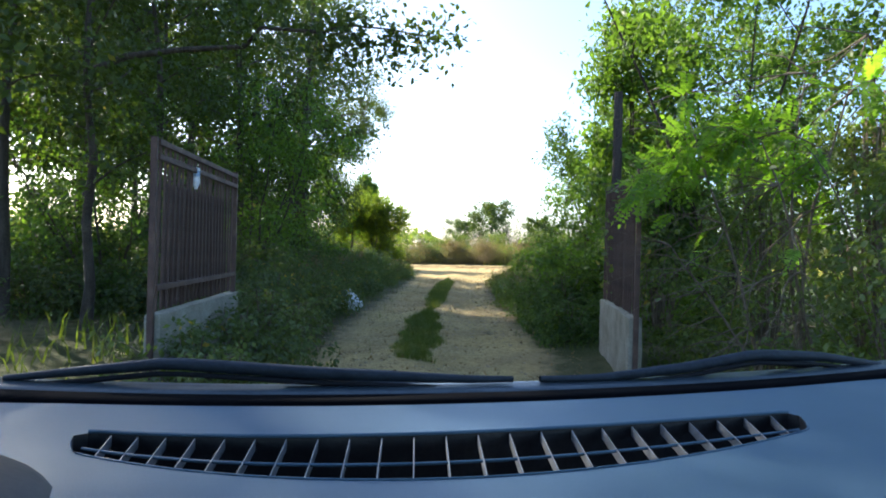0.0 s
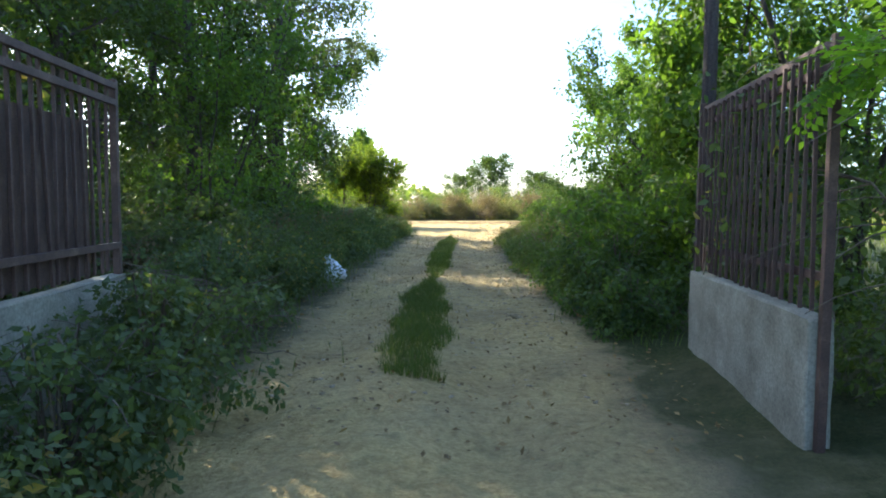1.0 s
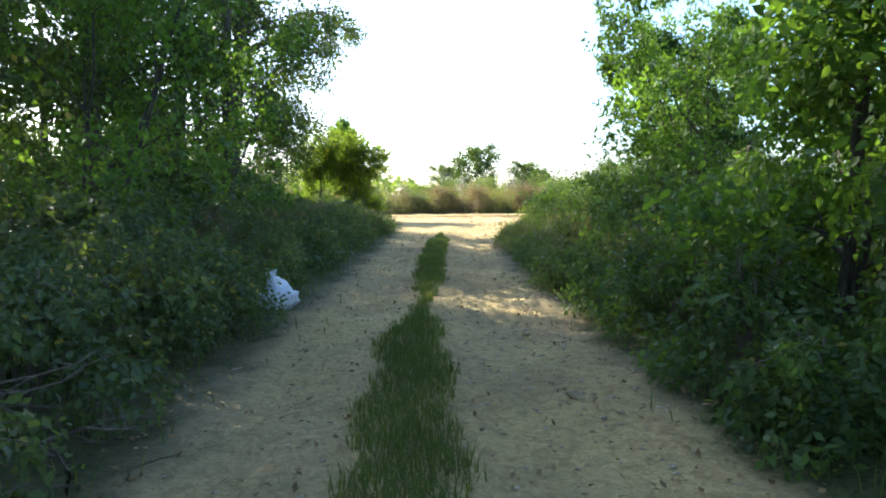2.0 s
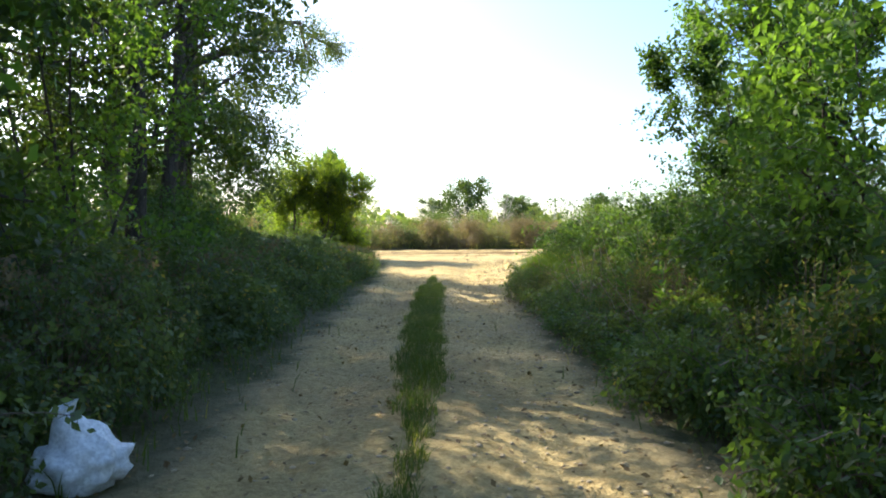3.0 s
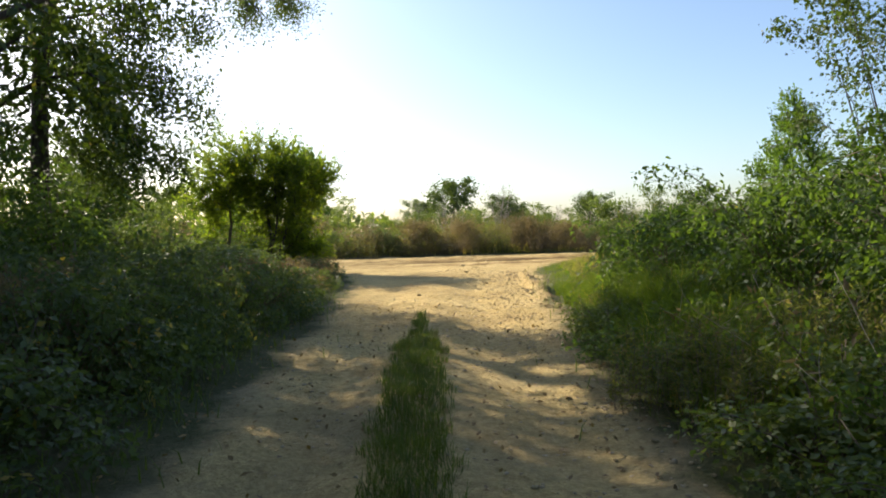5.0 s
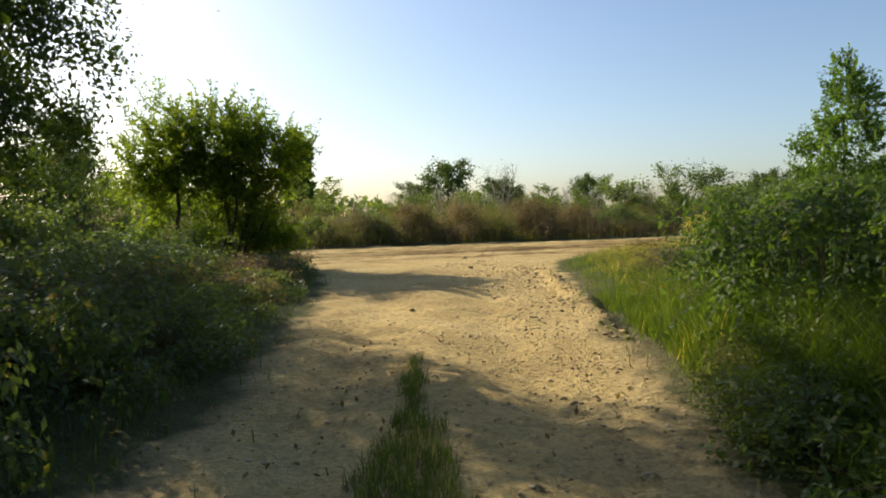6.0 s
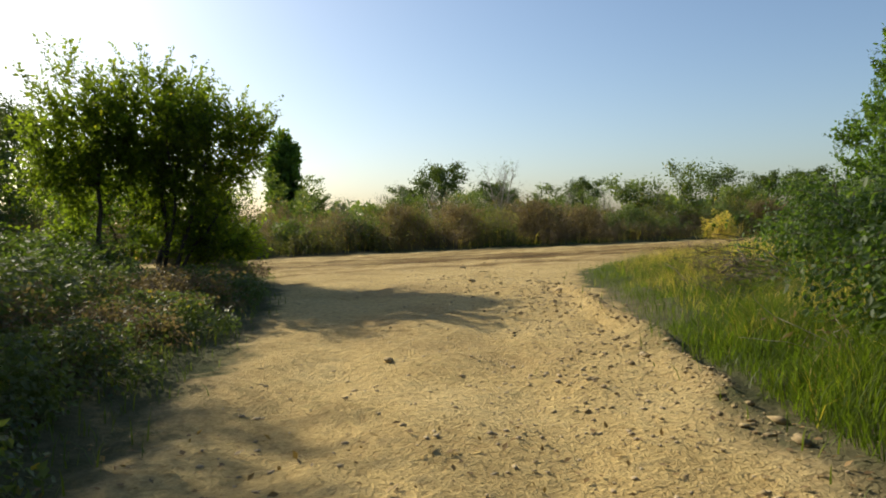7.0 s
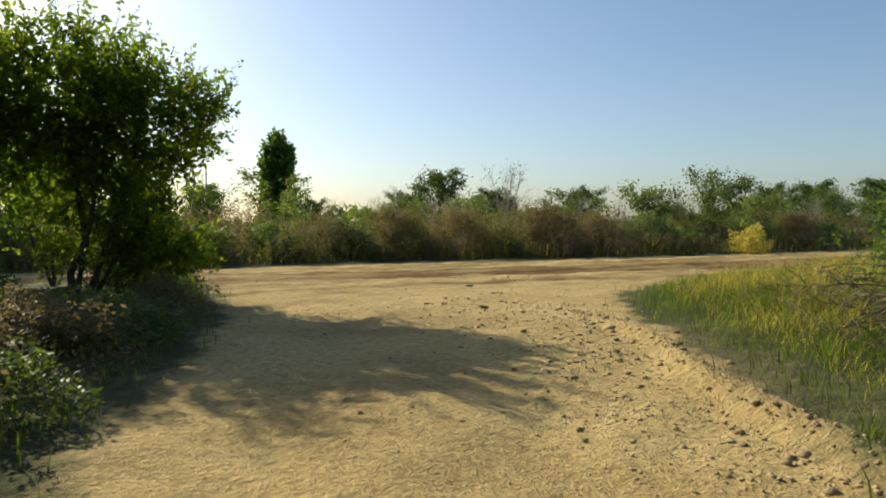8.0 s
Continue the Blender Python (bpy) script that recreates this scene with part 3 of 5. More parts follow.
def plastic_bag(x, y):
    rng = np.random.default_rng(12)
    ob = base("plastic_bag", x, y, 0.0, 30, "crumpled white plastic rubbish bag lying at the track's edge", "bag")
    bm = bmesh.new()
    bmesh.ops.create_icosphere(bm, subdivisions=4, radius=1.0)
    for v in bm.verts:
        n = v.co.normalized()
        c = noise.noise(n * 2.3) * 0.28 + abs(noise.noise(n * 6.0)) * 0.22 - abs(noise.noise(n * 11.0)) * 0.05
        k = 1 + c
        v.co = Vector((n.x * 0.20 * k, n.y * 0.16 * k, max(0.0, 0.12 + n.z * 0.15 * k)))
        if n.z > 0.8:
            v.co.z += 0.10 * (n.z - 0.8) / 0.2
            v.co.x -= 0.05 * (n.z - 0.8) / 0.2
    part("bag_body", bm, M_PLASTIC_BAG, ob, smooth=True)
    bm = bmesh.new()
    bmesh.ops.create_cone(bm, cap_ends=False, segments=9, radius1=0.02, radius2=0.06, depth=0.1, matrix=pose(-0.07, 0, 0.37, 0, -15, 0))
    for v in bm.verts:
        v.co += Vector((rng.normal(0, 0.012), rng.normal(0, 0.012), rng.normal(0, 0.01)))
    part("bag_neck", bm, M_PLASTIC_BAG, ob, smooth=True)
    return ob


plastic_bag(-2.4, 13.2)

# ---------------------------------------------------------------- tall trees beside the track
POPLAR_LABEL = "tall poplar tree with a dark bark trunk and backlit green leaves"
BIG = "poplars beside the track"


def tall(x, y, h, cb, cr, leaves, leaf, seed, **kw):
    leaves = int(leaves * 1.15)
    kw.setdefault("label", POPLAR_LABEL)
    return tree("poplar_tree", x, y, h, cb, cr, leaves, leaf, mat=kw.pop("mat", M_LEAF_POPLAR), seed=seed, group=BIG, z=0.1, **kw)


tall(-7.45, 26.3, 14.0, 2.4, 3.2, 25000, 0.125, 21, trunk_r=0.27, limbs=22, spread=0.55, droop=0.25, lean=(0.11, 0.06))
tall(-6.6, 24.7, 12.5, 2.4, 2.6, 9500, 0.12, 22, trunk_r=0.20, limbs=16, spread=0.5, droop=0.2, lean=(0.04, 0.02))
tall(-9.3, 27.4, 12.0, 2.4, 3.1, 24000, 0.13, 23, trunk_r=0.28, limbs=18, spread=0.55, droop=0.25)
tall(-10.6, 24.4, 11.6, 2.2, 3.2, 34000, 0.14, 24, trunk_r=0.22, limbs=16, spread=0.55, droop=0.2)
tall(-8.6, 30.6, 13.0, 4.2, 2.3, 70000, 0.09, 25, trunk_r=0.21, limbs=24, spread=0.36, droop=0.35, up=0.5, label="tall poplar with drooping boughs of dense dark leaves",
     boughs=[(-6.0, 42.2, 10.0, 6.2, 44, 1.3), (-5.6, 30.2, 4.0, 5.0, 18, 0.7), (-5.7, 30.7, 5.3, 5.8, 18, 0.8), (-6.3, 29.6, 3.0, 4.2, 16, 0.6), (-5.7, 31.0, 6.8, 6.6, 18, 0.9), (-6.7, 29.2, 4.4, 5.0, 14, 0.7),
             (-6.1, 31.8, 7.8, 7.0, 16, 0.9), (-7.0, 30.6, 2.5, 3.9, 14, 0.6), (-6.3, 31.0, 2.9, 4.2, 14, 0.6)])
tall(-12.8, 30.5, 10.6, 2.6, 3.4, 27000, 0.14, 26, trunk_r=0.25, limbs=16, spread=0.6)
tall(-5.6, 15.2, 9.5, 1.2, 2.4, 36000, 0.10, 27, trunk_r=0.13, limbs=22, spread=0.45, droop=0.25, mat=M_LEAF_TREE, label="leafy young poplar with foliage down to the undergrowth")
tall(-5.0, 19.6, 11.0, 2.0, 2.1, 20000, 0.105, 28, trunk_r=0.16, limbs=20, spread=0.45, droop=0.25, mat=M_LEAF_TREE, label="leafy young poplar with foliage down to the undergrowth")
tall(-5.3, 11.0, 7.4, 2.0, 1.9, 15000, 0.095, 29, trunk_r=0.09, limbs=16, spread=0.45, droop=0.2, mat=M_LEAF_TREE, label="slender young tree with sparse green leaves behind the fence")
tall(-7.6, 12.6, 8.9, 2.6, 2.5, 26000, 0.10, 30, trunk_r=0.10, limbs=16, spread=0.5)
tall(-8.6, 17.4, 10.6, 2.6, 2.9, 37000, 0.11, 31, trunk_r=0.14, limbs=16, spread=0.5)
tall(-4.7, 7.9, 6.6, 1.8, 1.7, 15000, 0.095, 32, trunk_r=0.07, limbs=14, spread=0.42, label="slender young tree with sparse green leaves behind the fence",
     boughs=[(-0.75, 8.4, 3.95, 3.2, 6, 0.5)])
tall(-6.4, 8.8, 10.0, 3.0, 2.4, 22000, 0.095, 33, trunk_r=0.08, limbs=14, spread=0.45)
tall(-11.5, 19.0, 11.3, 2.4, 3.3, 44000, 0.16, 34, trunk_r=0.16, limbs=15, spread=0.6)
tall(-10.0, 12.5, 9.8, 2.4, 3.2, 32000, 0.12, 35, trunk_r=0.13, limbs=15, spread=0.6)
tall(-12.4, 36.5, 9.0, 1.0, 2.0, 17000, 0.11, 38, trunk_r=0.14, limbs=28, spread=0.5, droop=0.3, up=0.35, label="drooping poplar with low hanging dark leaves")
tall(-15.2, 48.6, 5.4, 0.6, 1.7, 12000, 0.12, 47, trunk_r=0.07, limbs=24, spread=0.35, up=0.9, label="pale young poplar across the crossing road")
tall(-14.5, 24.0, 11.6, 3.0, 3.6, 36000, 0.18, 39, trunk_r=0.2, limbs=18, spread=0.65)
tall(-13.5, 14.5, 16.5, 2.0, 3.5, 50000, 0.16, 40, trunk_r=0.2, limbs=18, spread=0.65)
tall(-17.0, 33.0, 13.0, 1.2, 3.8, 46000, 0.15, 43, trunk_r=0.2, limbs=18, spread=0.65)
tall(-33.5, 80.0, 10.5, 0.8, 3.4, 14000, 0.24, 44, trunk_r=0.2, limbs=22, spread=0.7, label="slender pale poplar beyond the crossing road")
tall(-8.2, 6.2, 10.5, 2.2, 2.8, 24000, 0.10, 36, trunk_r=0.11, limbs=18, spread=0.55)
# Extra crown leaves added here to block the sun from the dashboard.
tall(-5.0, 5.2, 9.0, 1.8, 2.1, 34000, 0.105, 37, trunk_r=0.08, limbs=16, spread=0.45)

# small spreading tree at the junction


def crown_tree(name, x, y, stems, lobes, leaf, mat, label, seed, category="tree", group="", shoot=(0.35, 0.75), per=15, rise=0.6, z=0.05, wood_mat=None, inner=0.3, wide=0.55):
    """Stems that fork towards points spread through rounded lobes; every fork carries leafy shoots. stems: foot, tip and radius; lobes: centre, radii, forks."""
    rng = np.random.default_rng(seed)
    ob = base(name, x, y, z, 0, label, category, group)
    wood, nodes = Wood(), []
    for fx, fy, tx, ty, tz, r in stems:
        foot, tip = np.array([fx, fy, -0.15]), np.array([tx, ty, tz])
        mid = (foot + tip) / 2 + np.array([rng.normal(0, 0.08) * tz, rng.normal(0, 0.08) * tz, 0.12 * tz])
        us = np.linspace(0, 1, 9)[:, None]
        pts = (1 - us) ** 2 * foot + 2 * us * (1 - us) * mid + us ** 2 * tip
        pts[1:-1] += rng.normal(0, 0.012 * tz, (7, 3))
        wood.tube(list(pts), list(np.linspace(r, r * 0.3, 9)), 7)
        nodes += [(p, r * (1 - 0.08 * i)) for i, p in enumerate(pts) if i > 2]
    P, D, C = [], [], []
    for cx, cy, cz, rx, ry, rz, forks in lobes:
        c = np.array([cx, cy, cz])
        for i in range(forks):
            d = unit(rng.normal(size=3))
            q = c + d * np.array([rx, ry, rz]) * rng.uniform(inner, 1.0) ** 0.6
            if q[2] < 0.2:
                continue
            near = min(range(len(nodes)), key=lambda k: np.linalg.norm((nodes[k][0] - q) * np.array([1, 1, 1.3])) + (0.5 if nodes[k][0][2] > q[2] else 0) + rng.uniform(0, 0.3))
            a, r = nodes[near]
            far = np.linalg.norm(q - a)
            mid = (a + q) / 2 + rng.normal(0, 0.08, 3) * far + np.array([0, 0, 0.08 * far])
            us = np.linspace(0, 1, 6)[:, None]
            pts = (1 - us) ** 2 * a + 2 * us * (1 - us) * mid + us ** 2 * q
            r0 = min(r * 0.5, 0.004 + 0.011 * far)
            wood.tube(list(pts), list(np.linspace(r0, 0.0035, 6)), 4)
            if far > 0.5:
                nodes += [(pts[3], r0 * 0.7), (pts[4], r0 * 0.5)]
            out, tone = unit(q - c), rng.beta(1.4, 1.5)
            for k in range(3):
                st = pts[5 - (k > 0) - (k > 1)]
                tw = limb(wood, rng, st, out * 0.8 + np.array([0, 0, rise]) + rng.normal(0, 0.45, 3), rng.uniform(*shoot), 0.005, 0.002, 4, 0.14, 0.15 if rise > 0 else -0.4, 3)
                for w in np.linspace(0.05, 1, per):
                    j = min(3, int(w * 4))
                    P.append(tw[j] + (tw[j + 1] - tw[j]) * (w * 4 - j) + rng.normal(0, 0.022, 3))
                    D.append(unit(tw[j + 1] - tw[j]) * 0.6 + rng.normal(0, 0.5, 3))
                    C.append(tone)
            for k in range(per):
                P.append(pts[3] + (pts[5] - pts[3]) * rng.uniform() + rng.normal(0, 0.07, 3))
                D.append(rng.normal(0, 0.7, 3))
                C.append(tone)
    wood.link("trunk", wood_mat or M_BARK, ob)
    P = np.array(P)
    P[:, 2] = np.maximum(P[:, 2], 0.08)
    v, f, t = leaf_cloud(P, leaf, rng, axis=np.array(D) * 1.5, wide=wide, detail=True, droop=0.25, clump=np.array(C))
    put("crown", v, f, mat, ob, attrs={"tone": t})
    return ob


crown_tree("apple_tree", -5.77, 37.2,
           [(-0.95, -0.4, -0.9, -0.5, 3.6, 0.055), (0.0, 0.0, -0.3, 0.2, 3.7, 0.06), (0.05, 0.0, 0.9, 0.3, 3.0, 0.05), (0.1, 0.05, 1.25, 0.6, 1.9, 0.04), (-0.05, 0.1, 0.4, -0.6, 2.9, 0.045), (0.3, 0.2, 1.0, 0.9, 0.9, 0.03)],
           [(-1.2, -0.5, 3.1, 0.95, 0.9, 1.05, 80), (-0.1, 0.1, 3.15, 1.25, 1.2, 0.95, 165), (1.0, 0.4, 2.75, 1.05, 1.0, 0.85, 150), (0.75, 0.6, 1.6, 0.7, 0.85, 0.8, 45), (1.0, 0.5, 0.75, 0.75, 0.7, 0.6, 60), (-1.75, -0.1, 2.4, 0.7, 0.7, 0.75, 46), (-0.5, 0.1, 2.4, 0.9, 0.8, 0.75, 70),
            (0.2, 0.3, 1.7, 0.85, 0.7, 0.7, 60), (-1.9, 0.2, 1.3, 0.55, 0.6, 0.6, 24), (-0.1, 0.8, 0.9, 0.9, 0.6, 0.5, 34)],
           0.086, M_LEAF_DARK, "small spreading apple tree with backlit green leaves at the junction", 46, shoot=(0.3, 0.7), per=17, rise=0.3, inner=0.12)
crown_tree("apple_tree", -7.4, 39.6, [(0, 0, 0.3, 0, 2.3, 0.04), (0.1, 0, -0.8, 0, 2.0, 0.035)], [(0.2, 0, 2.0, 0.9, 0.8, 0.8, 50), (-0.7, 0, 1.7, 0.8, 0.8, 0.7, 45)], 0.085, M_LEAF_FRESH, "low bright green sapling behind the spreading tree", 42)

# ---------------------------------------------------------------- undergrowth, left of the track
UNDER = "undergrowth beside the track"
kinds = [
    bush("bramble_bush", -3.5, 12.0, 1.0, 0.9, 5200, 0.07, "low tangled bramble bush in the trees' shade", M_LEAF_SHADE, 51, UNDER),
    bush("bramble_bush", -3.6, 17.0, 1.15, 1.0, 6000, 0.07, "low tangled bramble bush in the trees' shade", M_LEAF_SHADE, 52, UNDER),
    bush("bramble_bush", -4.9, 14.0, 1.35, 1.5, 7000, 0.075, "tangled bramble thicket under the trees", M_LEAF_SHADE, 53, UNDER),
    bush("elder_bush", -5.4, 21.5, 1.4, 1.9, 7000, 0.085, "dense green elder bush under the trees", M_LEAF_BRAMBLE, 54, UNDER),
    bush("dry_thicket", -4.2, 19.0, 1.1, 0.95, 3200, 0.06, "brown withered stems and leaves under the trees", M_WEED_BROWN, 55, UNDER, stems=26, canes=6),
]
rng = np.random.default_rng(60)


def strew(kind, x, y, turn, s, sz=None):
    ob = copy_thing(kinds[kind], pose(x, y, 0.06, 0, 0, turn) @ Matrix.Diagonal((s, s, sz or s, 1)))
    return ob


y = 9.7
while y < 34.0:
    edge = float(np.interp(y, L_Y, L_X))
    lowered = 0.75 if y > 27 else 1.0
    strew(int(rng.integers(0, 2)) if y < 28 or rng.uniform() < 0.5 else 4, edge - 0.75 - rng.uniform(0, 0.25), y, rng.uniform(0, 360), rng.uniform(0.62, 0.85), rng.uniform(0.6, 0.9) * lowered)
    if y < 30 and rng.uniform() < 0.8:
        strew(4, edge - 0.9 - rng.uniform(0, 1.2), y + 0.5, rng.uniform(0, 360), rng.uniform(0.6, 0.9), rng.uniform(0.7, 1.0) * lowered)
    if y < 32:
        strew(int(rng.integers(1, 3)), edge - 2.1 - rng.uniform(0, 0.5), y + 0.4, rng.uniform(0, 360), rng.uniform(0.85, 1.1), rng.uniform(0.75, 1.0) * lowered)
        strew(int(rng.integers(2, 4)), edge - 3.9 - rng.uniform(0, 0.8), y + rng.uniform(-0.4, 0.4), rng.uniform(0, 360), rng.uniform(0.9, 1.2), rng.uniform(0.7, 1.0) * (1 if y < 23 else 0.55))
    y += rng.uniform(1.0, 1.35)
for i in range(26):
    strew(int(rng.integers(2, 4)), rng.uniform(-15, -7.5), rng.uniform(4, 36), rng.uniform(0, 360), rng.uniform(1.0, 1.4), rng.uniform(0.8, 1.2))
for i in range(14):
    strew(3, rng.uniform(-20, -14.5), 5 + i * 2.4, rng.uniform(0, 360), rng.uniform(1.3, 1.7), rng.uniform(0.9, 1.3))
for i in range(12):
    strew(3, rng.uniform(-9.0, -6.6), 17.5 + i * 1.05, rng.uniform(0, 360), rng.uniform(0.9, 1.15), rng.uniform(1.0, 1.3))
LEAFY = "leafy shrub growing up into the trees beside the track"
tree("tall_shrub", -4.5, 13.0, 4.4, 0.3, 1.15, 15000, 0.085, LEAFY, M_LEAF_FRESH, 56, UNDER, trunk_r=0.05, limbs=30, spread=0.3, stems=4, category="bush", droop=0.15)
tree("tall_shrub", -4.75, 17.2, 4.6, 0.3, 1.2, 15000, 0.085, LEAFY, M_LEAF_FRESH, 57, UNDER, trunk_r=0.05, limbs=30, spread=0.3, stems=4, category="bush", droop=0.15)
tree("tall_shrub", -5.7, 10.3, 3.6, 0.3, 1.3, 9000, 0.09, LEAFY, M_LEAF_FRESH, 58, UNDER, trunk_r=0.05, limbs=30, spread=0.35, stems=4, category="bush", droop=0.15)
for x, y, s, sz in ((-4.3, 34.2, 0.6, 0.42), (-5.0, 33.6, 0.7, 0.5), (-4.4, 36.6, 0.5, 0.45), (-5.9, 34.6, 0.8, 0.5), (-6.9, 35.6, 0.8, 0.5), (-5.4, 38.6, 0.8, 0.6), (-8.2, 37.4, 0.9, 0.6), (-9.5, 36.0, 1.1, 0.8), (-12, 35.5, 1.3, 1.0)):
    strew(3 if x < -5.5 else 1, x, y, rng.uniform(0, 360), s * 0.9, sz)
    strew(4, x + rng.uniform(-0.3, 0.5), y - rng.uniform(0.3, 0.9), rng.uniform(0, 360), s, sz * 1.1)

# ---------------------------------------------------------------- right side
RIGHT = "shrubs beside the track"
SHRUB = "tall leafy green shrub hanging over the track's edge"
tree("tall_shrub", 2.55, 11.2, 5.2, 0.3, 1.35, 44000, 0.085, SHRUB, M_LEAF_FRESH, 71, RIGHT, trunk_r=0.06, limbs=38, spread=0.32, stems=4, detail=True, twigs=4, category="bush", profile=lambda u: 0.95 - 0.5 * u, droop=0.15)
tree("tall_shrub", 3.7, 10.0, 6.5, 0.5, 1.6, 30000, 0.09, SHRUB, M_LEAF_FRESH, 72, RIGHT, trunk_r=0.07, limbs=30, spread=0.42, stems=4, detail=True, category="bush", profile=lambda u: 0.75 + 0.3 * math.sin(math.pi * u))
tree("tall_shrub", 4.9, 13.5, 6.2, 0.5, 1.9, 28000, 0.09, SHRUB, M_LEAF_FRESH, 73, RIGHT, trunk_r=0.07, limbs=28, spread=0.45, stems=4, category="bush")
tree("tall_shrub", 3.1, 16.0, 4.0, 0.4, 1.15, 14000, 0.08, SHRUB, M_LEAF_FRESH, 95, RIGHT, trunk_r=0.05, limbs=34, spread=0.24, stems=4, detail=True, category="bush", profile=lambda u: 0.95 - 0.4 * u, shoots=50,
     boughs=[(1.9, 15.9, 3.3, 1.6, 10, 0.45), (1.75, 14.9, 2.6, 1.4, 10, 0.45), (2.0, 16.6, 3.8, 2.0, 10, 0.45), (1.9, 15.4, 2.1, 1.0, 10, 0.45)])
bush("bramble_bush", 2.6, 13.6, 1.25, 1.75, 11250, 0.070, "rounded dark green bramble bush beside the track", M_LEAF_BRAMBLE, 74, RIGHT, detail=True, stems=18, canes=24, lumps=70)
bush("bramble_bush", 2.6, 16.0, 1.2, 1.5, 11250, 0.070, "rounded dark green bramble bush beside the track", M_LEAF_BRAMBLE, 75, RIGHT, detail=True, stems=18, canes=24, lumps=70)
bush("bramble_bush", 2.95, 18.6, 1.3, 1.65, 14250, 0.062, "rounded dark green bramble bush beside the track", M_LEAF_SHADED_COPY, 76, RIGHT, detail=True, stems=18, canes=24, lumps=70)
bush("bramble_bush", 3.1, 21.2, 1.4, 1.7, 15000, 0.062, "tangled bramble thicket with arching stems beside the track", M_LEAF_BRAMBLE, 77, RIGHT, detail=True, stems=18, canes=24, lumps=70)
bush("bramble_bush", 3.0, 23.8, 1.5, 1.75, 15000, 0.062, "tangled bramble thicket with arching stems beside the track", M_LEAF_BRAMBLE, 78, RIGHT, detail=True, stems=18, canes=24, lumps=70)
bush("bramble_bush", 2.9, 28.4, 0.85, 1.05, 6000, 0.06, "low bramble bush standing in the long grass", M_LEAF_BRAMBLE, 97, RIGHT, detail=True, stems=14, canes=14, lumps=50)
bush("bramble_bush", 2.55, 26.3, 1.2, 1.4, 11000, 0.07, "tangled bramble thicket with arching stems beside the track", M_LEAF_BRAMBLE, 79, RIGHT, detail=True, stems=18, canes=24, lumps=70)
bush("bramble_bush", 4.6, 20.0, 1.9, 2.6, 15750, 0.073, "tangled bramble thicket with arching stems beside the track", M_LEAF_SHADED_COPY, 80, RIGHT, detail=True, stems=18, canes=24, lumps=70)
bush("bramble_bush", 4.9, 24.8, 1.9, 2.4, 15750, 0.073, "tangled bramble thicket with arching stems beside the track", M_LEAF_SHADED_COPY, 81, RIGHT, detail=True, stems=18, canes=24, lumps=70)
bush("bramble_bush", 3.95, 28.6, 1.6, 1.45, 12000, 0.07, "broad bramble thicket beyond the grass verge", M_LEAF_BRAMBLE, 82, RIGHT, detail=True, stems=18, canes=24, lumps=70)
bush("bramble_bush", 5.2, 31.6, 1.75, 1.5, 12000, 0.075, "broad bramble thicket beyond the grass verge", M_LEAF_BRAMBLE, 83, RIGHT, detail=True, stems=18, canes=24, lumps=70)
bush("bramble_bush", 6.2, 34.6, 1.9, 1.75, 12000, 0.075, "broad bramble thicket beyond the grass verge", M_LEAF_BRAMBLE, 84, RIGHT, detail=True, stems=18, canes=24, lumps=70)
bush("bramble_bush", 9.2, 38.0, 2.0, 1.9, 9000, 0.09, "broad bramble thicket beyond the grass verge", M_LEAF_BRAMBLE, 85, RIGHT, stems=16, canes=5)
bush("bramble_bush", 8.6, 31.0, 2.2, 2.4, 9000, 0.10, "broad bramble thicket beyond the grass verge", M_LEAF_BRAMBLE, 86, RIGHT, stems=16, canes=5)
bush("bramble_bush", 11.4, 40.5, 2.2, 2.2, 8000, 0.10, "broad bramble thicket beyond the grass verge", M_LEAF_BRAMBLE, 87, RIGHT, stems=16, canes=5)
tree("tall_shrub", 4.6, 20.8, 4.4, 1.0, 1.3, 42000, 0.085, "airy young robinia shrub with shade-darkened leaves rising out of the brambles", M_LEAF_SHADED_COPY, 88, RIGHT, trunk_r=0.05, limbs=30, spread=0.2, stems=4, detail=True, category="bush", up=0.8)
tree("tall_shrub", 5.6, 22.6, 5.8, 1.0, 1.8, 52000, 0.09, "airy young robinia shrub rising out of the brambles", M_LEAF_FRESH, 89, RIGHT, trunk_r=0.06, limbs=30, spread=0.24, stems=4, category="bush", up=0.8)
tree("tall_shrub", 8.2, 29.5, 5.6, 1.0, 2.0, 20000, 0.09, "airy young robinia shrub rising out of the brambles", M_LEAF_TREE, 90, RIGHT, trunk_r=0.06, limbs=30, spread=0.26, stems=4, category="bush", up=0.8)
crown_tree("tall_shrub", 14.1, 44.4, [(0, 0, 0.1, 0, 6.2, 0.07), (0.2, 0.1, 0.7, 0.2, 3.6, 0.05), (-0.2, 0, -0.8, 0, 3.4, 0.05)],
           [(0, 0, 1.5, 2.3, 2.0, 1.5, 110), (0, 0, 3.1, 1.75, 1.6, 1.5, 110), (0.05, 0, 4.7, 1.05, 1.0, 1.3, 70), (0.1, 0, 5.9, 0.5, 0.5, 0.75, 26)],
           0.12, M_LEAF_FRESH, "tall pointed green shrub tree behind the thicket", 91, "bush", RIGHT, shoot=(0.35, 0.7))
tree("tall_shrub", 6.6, 17.0, 7.0, 0.8, 2.3, 20000, 0.10, SHRUB, M_LEAF_SHADED_COPY, 92, RIGHT, trunk_r=0.08, limbs=24, spread=0.5, stems=3, category="bush")
tree("tall_shrub", 5.2, 8.2, 7.5, 0.8, 2.2, 24000, 0.10, SHRUB, M_LEAF_TREE, 93, RIGHT, trunk_r=0.08, limbs=26, spread=0.5, stems=4, category="bush")
